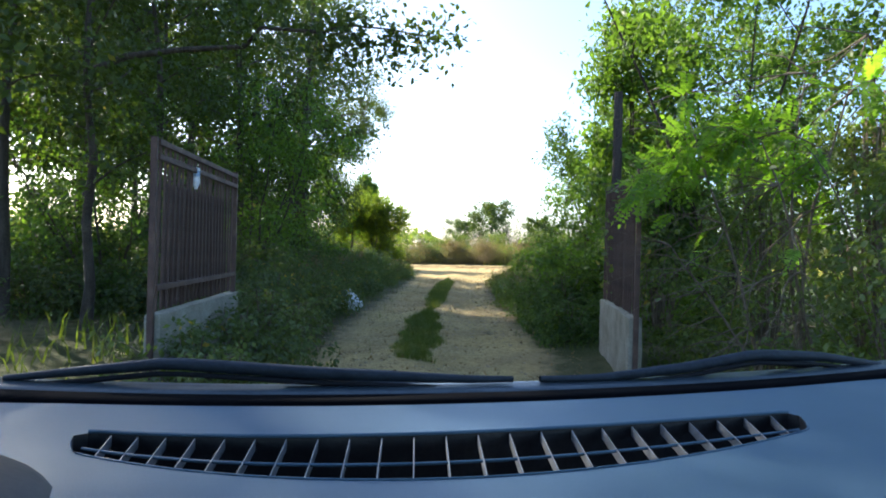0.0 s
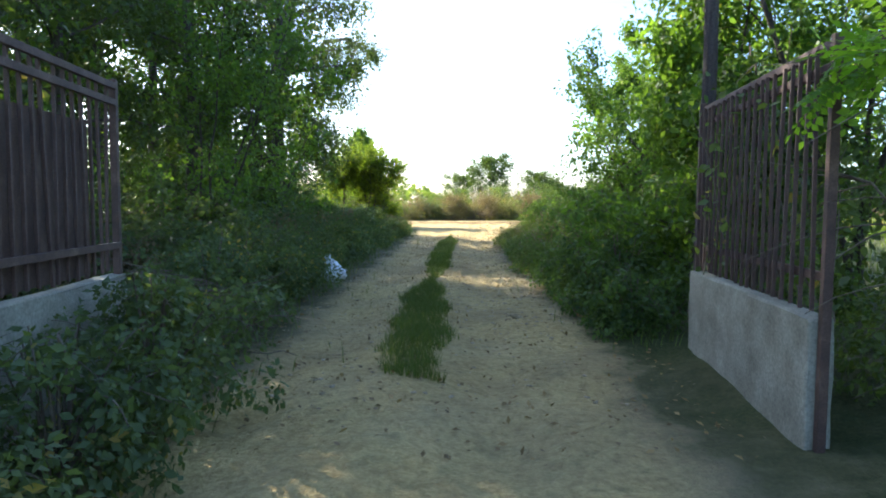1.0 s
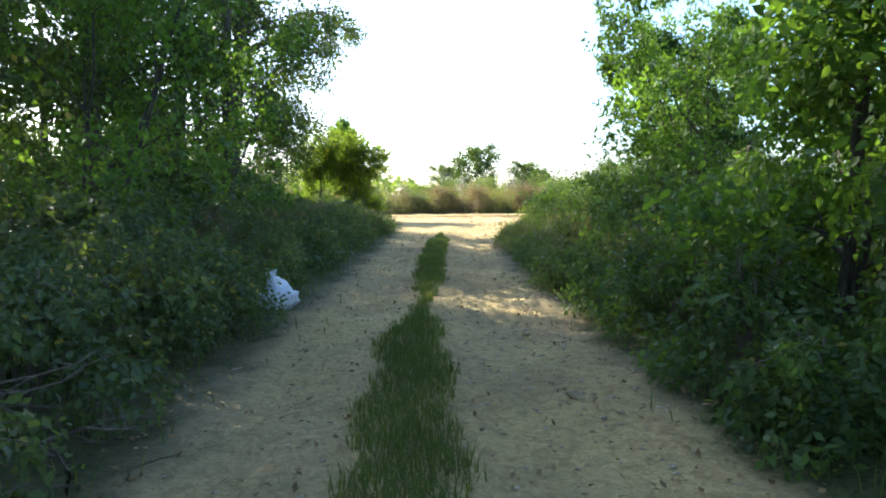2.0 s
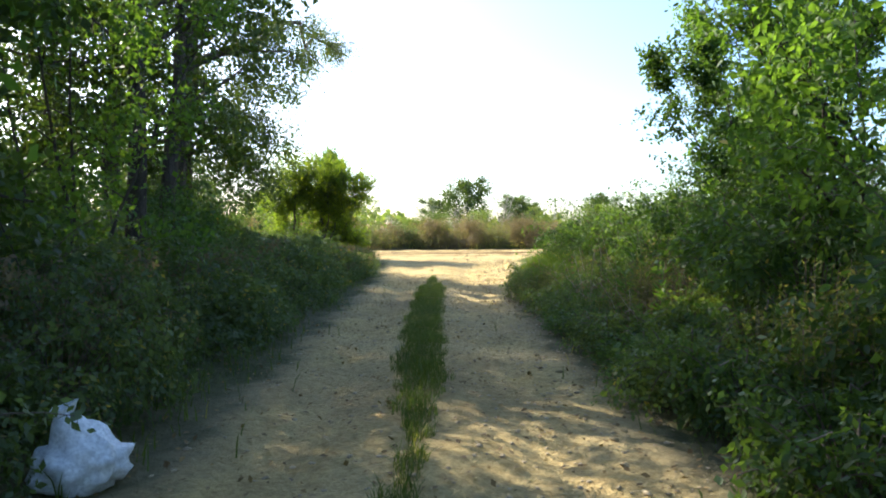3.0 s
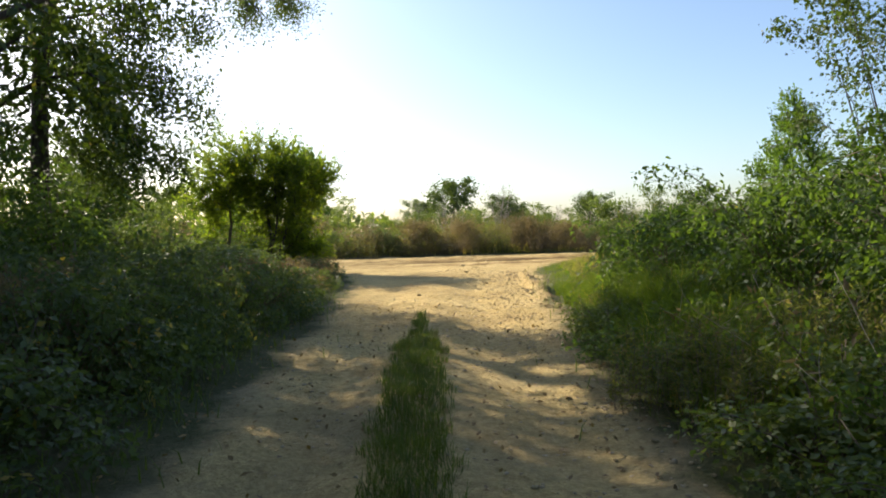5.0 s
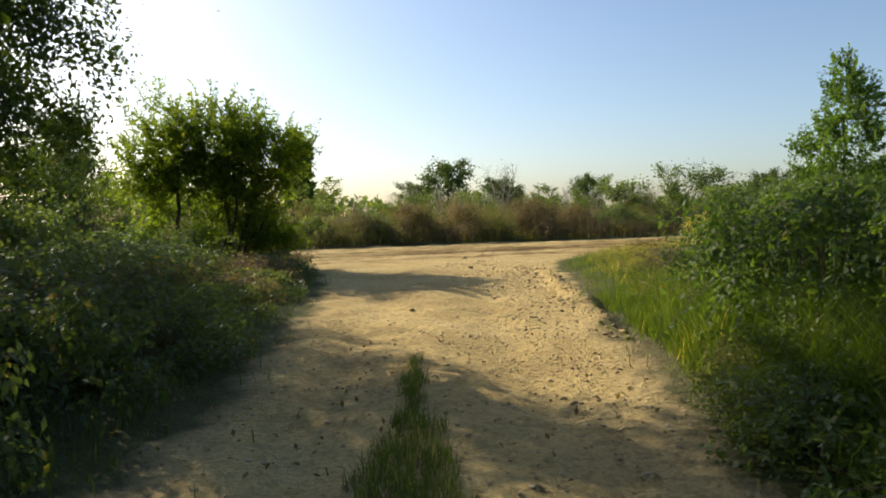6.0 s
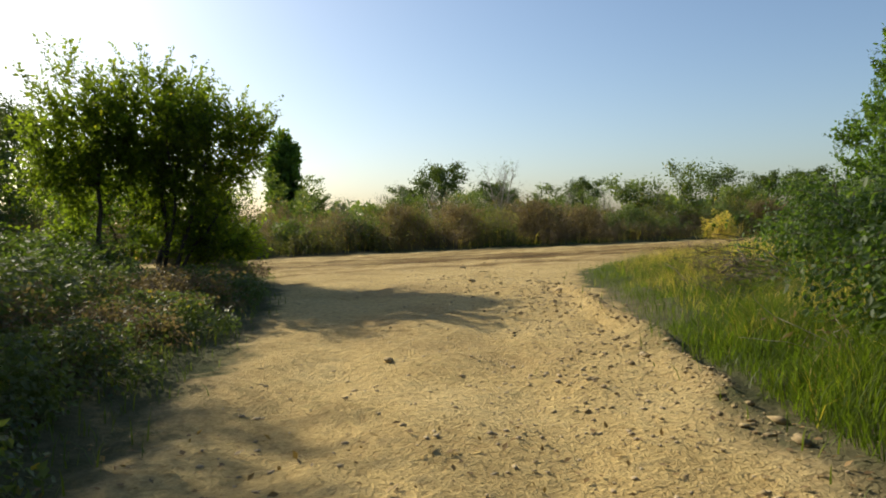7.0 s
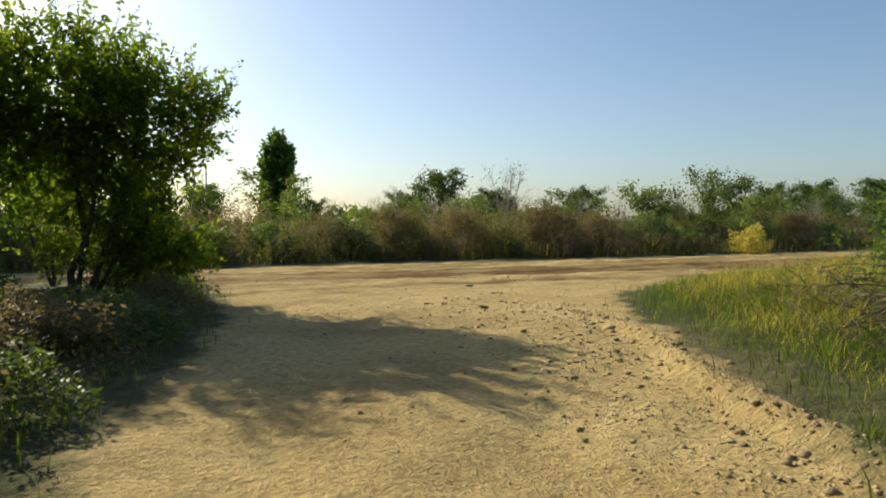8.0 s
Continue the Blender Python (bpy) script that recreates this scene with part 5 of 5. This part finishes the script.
def strip(x, y, u):
    mid = np.interp(y, (7, 9, 12, 14, 18.5, 25), (-0.66, -0.70, -0.84, -0.82, -0.95, -0.98))
    half = np.interp(y, (8.0, 8.6, 11.9, 12.6, 14.2, 15.5, 24.0, 25.6), (0.20, 0.29, 0.27, 0.07, 0.08, 0.22, 0.27, 0.05)) + 0.05 * wobble(x, y, 3)
    return (np.abs(x - mid) < half * np.sqrt(np.clip(u * 1.6, 0, 1)))


sow("grass_strip", -1.4, -0.2, 7.4, 26.8, 80000, strip, 0.10, 0.006, M_GRASS_LOW, 171, "low green grass growing between the wheel ruts", 0.6)
sow("roadside_grass", -8, 6, 5, 46, 120000, lambda x, y, u: (u < np.exp(-np.abs(road_side(x, y) + 0.22) / 0.16)) & ((y > 8.5) | (x < -1)), 0.15, 0.010, M_GRASS_LOW, 172, "rough grass along the track's edges", 0.5)


def dryness(x, y):
    return 0.5 + 0.35 * wobble(x, y, 0.45) + 0.22 * wobble(x + 3, y, 1.3) + 0.3 * np.clip((-road_side(x, y) - 1.2) / 2.5, -0.8, 0.7)


def verge(x, y, u):
    s = road_side(x, y)
    return (s < -0.02 + 0.16 * wobble(x, y, 2) + 0.08 * wobble(x, y, 5)) & (x > 0.7) & (y > 23.2 + 0.2 * (x - 2)) & (u < np.clip(0.25 - s * 0.9, 0, 1) * np.clip(1.25 - 0.75 * dryness(x, y), 0.25, 1))


def verge_height(x, y):
    return (0.09 + 0.24 * np.clip(-road_side(x, y) / 1.5, 0, 1)) * (1.0 + 0.28 * wobble(x, y, 1.1) + 0.15 * wobble(x, y, 3.1))


sow("grass_verge", 0.8, 18, 23, 53, 320000, verge, verge_height, 0.0055, M_GRASS, 173, "lush green grass on the verge at the junction", 1.25)
sow("tall_edge_grass", 0.6, 3.2, 20.5, 31, 60000, lambda x, y, u: (road_side(x, y) < -0.05 - 0.12 * u) & (road_side(x, y) > -1.3) & (u < 0.5 + 0.5 * wobble(x, y, 0.9)), lambda x, y: (0.34 + 0.42 * np.clip(-road_side(x, y) / 0.7, 0, 1)) * np.clip(1 - np.abs(y - 24.5) / 9, 0.4, 1), 0.007, M_GRASS, 180, "tall arching green grass at the foot of the brambles", 0.75)
sow("drying_grass", 2, 18, 28, 53, 170000, lambda x, y, u: (road_side(x, y) < -0.5) & (y > 27 + 0.2 * (x - 2)) & (u < dryness(x, y) - 0.25), lambda x, y: 1.2 * verge_height(x, y), 0.006, M_GRASS_DRY, 176, "yellow-brown drying grass patches on the verge", 1.2)
sow("brown_grass", 2, 18, 28, 53, 70000, lambda x, y, u: (road_side(x, y) < -0.6) & (y > 27 + 0.2 * (x - 2)) & (u < dryness(x + 1.5, y + 2) - 0.45), lambda x, y: 1.3 * verge_height(x, y), 0.007, M_WEED_BROWN, 177, "brown withered grass patches on the verge", 0.8)
sow("seeding_grass", 3, 18, 33, 53, 16000, lambda x, y, u: (road_side(x, y) < -0.8) & (u < 0.15 + 0.4 * dryness(x, y)), 0.42, 0.004, M_GRASS_DRY, 174, "pale seeding grass stalks over the verge", 0.5)
sow("far_edge_grass", -22, 45, 38, 72, 90000, lambda x, y, u: (np.abs(y - np.interp(x, F_X, F_Y) - 0.55) < 0.75 * u), lambda x, y: 0.42 + 0.2 * wobble(x, y, 0.9), 0.016, M_GRASS_DRY, 175, "dry grass along the far road edge", 0.5)


sow("meadow_grass", 3.5, 34, -14, 58, 60000, lambda x, y, u: (road_side(x, y) < -1.0) & (x > 3) & (u < 0.35 + 0.5 * dryness(x, y)), lambda x, y: 0.22 + 0.10 * wobble(x, y, 0.4), 0.022, M_GRASS_LOW, 178, "rough meadow grass beside the thicket", 0.6)
sow("meadow_grass", -40, -3.0, -14, 34, 60000, lambda x, y, u: (road_side(x, y) < -1.2) & (u < 0.35 + 0.5 * dryness(x, y)), lambda x, y: 0.22 + 0.10 * wobble(x, y, 0.4), 0.022, M_GRASS_LOW, 179, "rough meadow grass under and behind the trees", 0.6)


def scatter(name, spots, mat, label, rng, squash=(0.3, 0.6)):
    V, F = [], []
    ico = bmesh.new()
    bmesh.ops.create_icosphere(ico, subdivisions=1, radius=1)
    iv = np.array([v.co for v in ico.verts])
    fi = np.array([[v.index for v in f.verts] for f in ico.faces])
    ico.free()
    k = 0
    for x, y, s in spots:
        if road_side(np.array(x), np.array(y)) < 0.05:
            continue
        q = iv * (1 + 0.3 * rng.normal(size=(len(iv), 1))) * np.array([rng.uniform(0.8, 1.5), rng.uniform(0.8, 1.3), rng.uniform(*squash)]) * s
        a = rng.uniform(0, 6.28)
        q = np.stack([q[:, 0] * math.cos(a) - q[:, 1] * math.sin(a), q[:, 0] * math.sin(a) + q[:, 1] * math.cos(a), q[:, 2]], -1)
        V.append(q + np.array([x, y, float(ground_z(np.array(x), np.array(y))) + s * 0.25]))
        F.append(fi + k)
        k += len(iv)
    tagged(put(name, np.concatenate(V), np.concatenate(F), mat), label, "stones", kind="stuff")


rng = np.random.default_rng(181)
spots = [(rng.normal(0.8, 0.9), rng.normal(33, 3.2), rng.uniform(0.004, 0.013)) for i in range(1000)] + [(rng.uniform(-2.2, 0.8), rng.uniform(7, 30), rng.uniform(0.006, 0.020)) for i in range(900)] + [(rng.normal(0.2, 0.35), rng.uniform(9, 30), rng.uniform(0.005, 0.016)) for i in range(900)]
spots += [(rng.uniform(-5, 5), rng.uniform(36, 47), 0.004 + rng.exponential(0.004)) for i in range(330)]
spots += [(rng.normal(1.1, 0.4), rng.uniform(28, 38), 0.006 + rng.exponential(0.006)) for i in range(240)]
scatter("loose_stones", spots, M_STONE, "loose pale stones on the dirt road", rng)
clods = [(np.interp(y, (28, 35), (1.15, 1.55)) + rng.normal(-0.05, 0.10), y, 0.005 + rng.exponential(0.006)) for y in rng.uniform(27.5, 36.5, 700)]
clods += [(rng.normal(0.75, 0.45), rng.normal(31.5, 2.6), 0.004 + rng.exponential(0.005)) for i in range(1100)]
clods += [(rng.normal(0.3, 1.0), rng.normal(36.5, 2.2), 0.004 + rng.exponential(0.008)) for i in range(420)]
clods += [(rng.normal(0.45, 0.3), rng.uniform(10, 27), 0.004 + rng.exponential(0.005)) for i in range(600)]
scatter("earth_clods", clods, M_CLOD, "crumbled earth clods along the wheel rut", rng, (0.35, 0.75))


def litter():
    rng = np.random.default_rng(182)
    x, y = rng.uniform(-2.8, 1.3, 5000), rng.uniform(6, 28, 5000)
    z = ground_z(x, y) + 0.012
    v, f, t = leaf_cloud(np.stack([x, y, z], -1), 0.045, rng, axis=np.stack([rng.normal(size=5000), rng.normal(size=5000), np.full(5000, 0.25)], -1) * 3, droop=0, flat=3.0)
    v[:, 2] = np.maximum(v[:, 2], np.repeat(z, 4) - 0.008)
    tagged(put("fallen_leaves", v, f, M_LITTER, attrs={"tone": t}), "scattered brown fallen leaves on the shaded track", "leaves", kind="stuff")


litter()

# ---------------------------------------------------------------- the car's front end, standing where the drive begins
M_DASH = surface_mat("grey_grained_dashboard_plastic", [(0.3, (0.056, 0.108, 0.160)), (0.7, (0.080, 0.138, 0.194))], 4, 700, 0.5, 0.0006, 0.5, spec=0.35)
M_BLACK = surface_mat("black_rubber", [(0.3, (0.006, 0.007, 0.010)), (0.7, (0.014, 0.016, 0.022))], 12, 200, 0.7, 0.001, 0.4, spec=0.25)
# Black wiper with the blue haze before it mixed into the base colour.
M_WIPER = surface_mat("hazed_black_wiper", [(0.3, (0.009, 0.014, 0.021)), (0.7, (0.024, 0.034, 0.046))], 14, 200, 0.6, 0.001, 0.5, stretch=(1, 6, 6), spec=0.3)
M_SEAL = surface_mat("matt_black_rubber", [(0.3, (0.002, 0.002, 0.003)), (0.7, (0.004, 0.004, 0.005))], 12, 200, 0.95, 0.001, 0.4, spec=0.05)
# Screen haze and streaky sky reflections are put into the cowl's colour.
M_COWL = surface_mat("hazed_cowl_plastic", [(0.3, (0.035, 0.050, 0.062)), (0.7, (0.085, 0.105, 0.120))], 9, 200, 0.38, 0.001, 0.4, stretch=(1, 8, 8), spec=0.5)
M_VENT = surface_mat("dusty_black_plastic", [(0.3, (0.010, 0.010, 0.012)), (0.7, (0.035, 0.033, 0.03))], 20, 200, 0.55, 0.0006, 0.4, spec=0.4)
M_SLAT = surface_mat("grey_vent_plastic", [(0.3, (0.11, 0.115, 0.125)), (0.7, (0.20, 0.20, 0.205))], 20, 200, 0.5, 0.0006, 0.4, spec=0.5)
M_PAINT = surface_mat("dusty_blue_grey_paint", [(0.3, (0.10, 0.12, 0.15)), (0.7, (0.15, 0.165, 0.19))], 2, 120, 0.35, 0.0004, 0.3, spec=0.6)
M_RIM = surface_mat("dull_alloy", [(0.3, (0.35, 0.35, 0.36)), (0.7, (0.5, 0.5, 0.5))], 8, 100, 0.4, 0.0005, 0.3, metal=0.8)
DASH_Z, X0, X1 = 1.10, -0.399, 0.413


def screen_y(x):
    return 0.865 + 0.285 * x + 0.26 * x * x - 0.06 * max(0.0, x) ** 2


def vent_edges(x):
    """The near and far edge of the long defroster vent, and the line of its middle bar."""
    near = 0.582 + 0.2521 * x + 0.7947 * x ** 2 - 0.1689 * x ** 3
    far = 0.7209 + 0.2894 * x + 0.3095 * x ** 2 - 0.2611 * x ** 3
    mid = 0.6351 + 0.2793 * x + 0.5472 * x ** 2 - 0.3927 * x ** 3
    cap = max(0.0, (-0.360 - x) / 0.039) ** 2 + max(0.0, (x - 0.386) / 0.027) ** 2
    gap = far - near
    return near + 0.72 * gap * min(1, cap), far - 0.26 * gap * min(1, cap) ** 3, min(max(mid, near + 0.72 * gap * min(1, cap)), far)


car = base("car", 0, 0, 0, 0, "car front with grey dashboard, long black vent and wipers", "car")


def dashboard():
    xs = sorted(set(list(np.linspace(-0.78, X0, 14)) + list(np.linspace(X0, X1, 90)) + list(np.linspace(X1, 0.92, 14))))
    bm = bmesh.new()
    cols = []
    for x in xs:
        near, far, mid = vent_edges(min(max(x, X0), X1))
        if x < X0 or x > X1:
            near = far = (near + far) / 2 + (x - min(max(x, X0), X1)) * 0.3
        back = screen_y(x) - 0.004
        ys = [0.30, 0.33, 0.38] + list(np.linspace(0.44, near, 6)) + list(np.linspace(far, back, 5))
        zs = [DASH_Z - 0.34, DASH_Z - 0.09, DASH_Z - 0.02] + [DASH_Z] * 11
        cols.append([bm.verts.new((x, yy, zz - 0.02 * max(0, abs(x - 0.07) - 0.55))) for yy, zz in zip(ys, zs)])
    for i, (a, b) in enumerate(zip(cols, cols[1:])):
        inside = X0 - 1e-6 <= xs[i] and xs[i + 1] <= X1 + 1e-6
        for k in range(len(a) - 1):
            if k == 8 and inside:
                continue
            bm.faces.new((a[k], b[k], b[k + 1], a[k + 1]))
    bmesh.ops.remove_doubles(bm, verts=bm.verts[:], dist=1e-5)
    dash = part("dashboard", bm, M_DASH, car, "grey grained plastic dashboard", smooth=True)
    # the sunken vent duct
    bm = bmesh.new()
    vx = np.linspace(X0, X1, 90)
    rings = []
    for x in vx:
        near, far, mid = vent_edges(x)
        rings.append([bm.verts.new((x, near, DASH_Z)), bm.verts.new((x, near + 0.004, DASH_Z - 0.075)), bm.verts.new((x, far - 0.004, DASH_Z - 0.06)), bm.verts.new((x, far, DASH_Z))])
    for a, b in zip(rings, rings[1:]):
        for k in range(3):
            bm.faces.new((a[k], b[k], b[k + 1], a[k + 1]))
    duct = part("defroster_vent", bm, M_VENT, dash, "long black defroster vent with a grid of slats")
    w = Wood()
    w.tube([(x, vent_edges(x)[1] + 0.001, DASH_Z + 0.0015) for x in vx[1:-1]], [0.0022] * 88, 6)
    w.tube([(x, vent_edges(x)[0] - 0.001, DASH_Z + 0.0005) for x in vx[1:-1]], [0.0012] * 88, 6)
    w.link("vent_rim", M_DASH, dash)
    w = Wood()
    w.tube([(x, vent_edges(x)[2], DASH_Z - 0.003) for x in vx[3:-3]], [0.0018] * 84, 6)
    w.link("middle_bar", M_DASH, dash)
    for i in range(23):
        u = i / 22
        xt, xb = -0.366 + 0.622 * u + 0.122 * u * u, -0.343 + 0.608 * u + 0.097 * u * u
        (near, _, _), (_, far, _) = vent_edges(xb), vent_edges(xt)
        d = Vector((xt - xb, far - near, 0))
        s = part("vent_slat", box_bm((0.0013, d.length * 0.985, 0.011), (0, 0, 0), 0.0004), M_SLAT, dash)
        s.matrix_local = pose((xt + xb) / 2, (near + far) / 2, DASH_Z - 0.0070, 0, 0, -math.degrees(math.atan2(d.x, d.y)))
    # instrument hood
    bm = bmesh.new()
    bmesh.ops.create_uvsphere(bm, u_segments=24, v_segments=12, radius=1.0, matrix=pose(-0.47, 0.46, DASH_Z - 0.02) @ Matrix.Diagonal((0.17, 0.13, 0.06, 1)))
    part("instrument_hood", bm, M_VENT, car, "dark instrument hood", smooth=True)


dashboard()


def cowl():
    xs = np.linspace(-0.80, 0.96, 50)
    bm = bmesh.new()
    cols = [[bm.verts.new((x, screen_y(x) + a, DASH_Z + h)) for a, h in ((-0.003, -0.02), (0.0, 0.003), (0.012, 0.005), (0.030, 0.003), (0.042, 0.004), (0.046, -0.02))] for x in xs]
    for a, b in zip(cols, cols[1:]):
        for k in range(5):
            bm.faces.new((a[k], b[k], b[k + 1], a[k + 1]))
    part("screen_seal", bm, M_SEAL, car, "matt black rubber screen seal", smooth=True)
    bm = bmesh.new()
    cols = []
    for x in xs:
        s = screen_y(x)
        cols.append([bm.verts.new((x, s + a, DASH_Z + h)) for a, h in ((0.047, -0.014), (0.05, 0.002), (0.075, 0.009), (0.079, 0.004), (0.10, 0.006), (0.15, -0.005), (0.24, -0.06))])
    for a, b in zip(cols, cols[1:]):
        for k in range(6):
            bm.faces.new((a[k], b[k], b[k + 1], a[k + 1]))
    part("cowl_panel", bm, M_COWL, car, "black plastic cowl panel below the screen", smooth=True)


cowl()


def wiper(xa, xb, drop):
    """A blade with its arm: a bowed spine, a rubber lip and the clip in the middle."""
    xs = np.linspace(xa, xb, 24)
    k = lambda x: float(np.interp(x, (-0.62, -0.40, -0.22, 0.0, 0.18, 0.34, 0.46, 0.60, 0.8), drop))
    at = lambda x, o: Vector((x, screen_y(x) + 0.075, 1.30 - k(x) * (screen_y(x) + 0.075) + o))
    w = Wood()
    w.tube([at(x, -0.004) for x in xs], [0.0045 + 0.0045 * math.sin(math.pi * i / 23) for i in range(24)], 7)
    blade = w.link("wiper_blade", M_WIPER, car, "black wiper blade")
    w = Wood()
    w.tube([at(x, -0.017) for x in xs], [0.004] * 24, 5)
    w.link("rubber_lip", M_BLACK, blade)
    w = Wood()
    m = (xa + xb) / 2
    w.tube([at(m, -0.006), at(m + 0.12, -0.022) + Vector((0, 0.03, 0)), at(m + 0.36, -0.045) + Vector((0, 0.07, 0))], [0.007, 0.009, 0.012], 7)
    w.link("wiper_arm", M_WIPER, car, "black painted wiper arm")


wiper(-0.62, 0.06, (0.215, 0.183, 0.190, 0.192, 0.185, 0.165, 0.142, 0.140, 0.15))
wiper(0.10, 0.82, (0.215, 0.183, 0.190, 0.192, 0.185, 0.163, 0.142, 0.142, 0.155))


def shading_cabin():
    """Unseen roof panel with its lining, screen pillars and door sides, added to shade the dashboard; open where the
    screen sits.
    """
    bm = bmesh.new()
    cols = []
    for i in range(13):
        x = -0.66 + 1.48 * i / 12
        bow = 0.05 * (1 - ((x - 0.08) / 0.74) ** 2)
        cols.append([bm.verts.new((x, y, z + bow)) for y, z in ((0.36, 1.43), (0.26, 1.455), (-0.3, 1.475), (-1.1, 1.46), (-1.5, 1.40))])
    for a, b in zip(cols, cols[1:]):
        for k in range(4):
            bm.faces.new((a[k], b[k], b[k + 1], a[k + 1]))
    bmesh.ops.solidify(bm, geom=bm.faces[:], thickness=0.03)
    part("roof", bm, M_PAINT, car, "unseen dusty blue-grey painted roof added to shade the dashboard", smooth=True)
    for x0, x1, y0 in ((-0.78, -0.66, 0.80), (0.92, 0.82, 1.12)):
        w = Wood()
        w.tube([(x0, y0, 1.06), ((x0 + x1) / 2, (y0 + 0.36) / 2 + 0.03, 1.27), (x1, 0.34, 1.44)], [0.05, 0.045, 0.04], 8)
        w.link("screen_pillar", M_BLACK, car, "unseen black trimmed screen pillar added under the shading roof")
        part("shading_door_side", box_bm((0.06, 1.9, 0.75), (x0, -0.6, 0.72), 0.02), M_PAINT, car, "unseen dusty blue-grey door side added to block the sun")


shading_cabin()


def body():
    """Bonnet, wings and nose as a loft of rounded sections."""
    bm = bmesh.new()
    rings = []
    for y, half, top, low in ((0.32, 0.84, 0.74, 0.30), (0.9, 0.85, 0.98, 0.26), (1.15, 0.85, 1.02, 0.26), (1.5, 0.84, 0.96, 0.26), (1.9, 0.81, 0.86, 0.26), (2.12, 0.74, 0.72, 0.27), (2.2, 0.66, 0.58, 0.30)):
        r = 0.14
        ring = []
        for cx, cz, a0 in ((half - r, low + r, -90), (half - r, top - r, 0), (-half + r, top - r, 90), (-half + r, low + r, 180)):
            for s in range(5):
                a = radians(a0 + 90 * s / 4)
                ring.append(bm.verts.new((0.08 + cx + r * math.cos(a), y, cz + r * math.sin(a))))
        rings.append(ring)
    for a, b in zip(rings, rings[1:]):
        for k in range(20):
            bm.faces.new((a[k], a[(k + 1) % 20], b[(k + 1) % 20], b[k]))
    bm.faces.new(rings[-1])
    bm.faces.new(rings[0][::-1])
    part("body", bm, M_PAINT, car, "dusty blue-grey painted front body", smooth=True)
    for x in (-0.72, 0.88):
        bm = bmesh.new()
        bmesh.ops.create_cone(bm, cap_ends=True, segments=40, radius1=0.30, radius2=0.30, depth=0.2, matrix=pose(x, 1.55, 0.27, 0, 90, 0))
        bmesh.ops.bevel(bm, geom=[e for e in bm.edges if abs(e.verts[0].co.x - e.verts[1].co.x) < 1e-4 and len(e.link_faces) == 2 and any(len(f.verts) > 4 for f in e.link_faces)], offset=0.03, segments=3, affect="EDGES")
        wheel = part("tyre", bm, M_BLACK, car, "black rubber tyre")
        bm = bmesh.new()
        bmesh.ops.create_cone(bm, cap_ends=True, segments=32, radius1=0.19, radius2=0.17, depth=0.215, matrix=pose(x, 1.55, 0.27, 0, 90, 0))
        part("rim", bm, M_RIM, wheel, "dull alloy rim")


body()
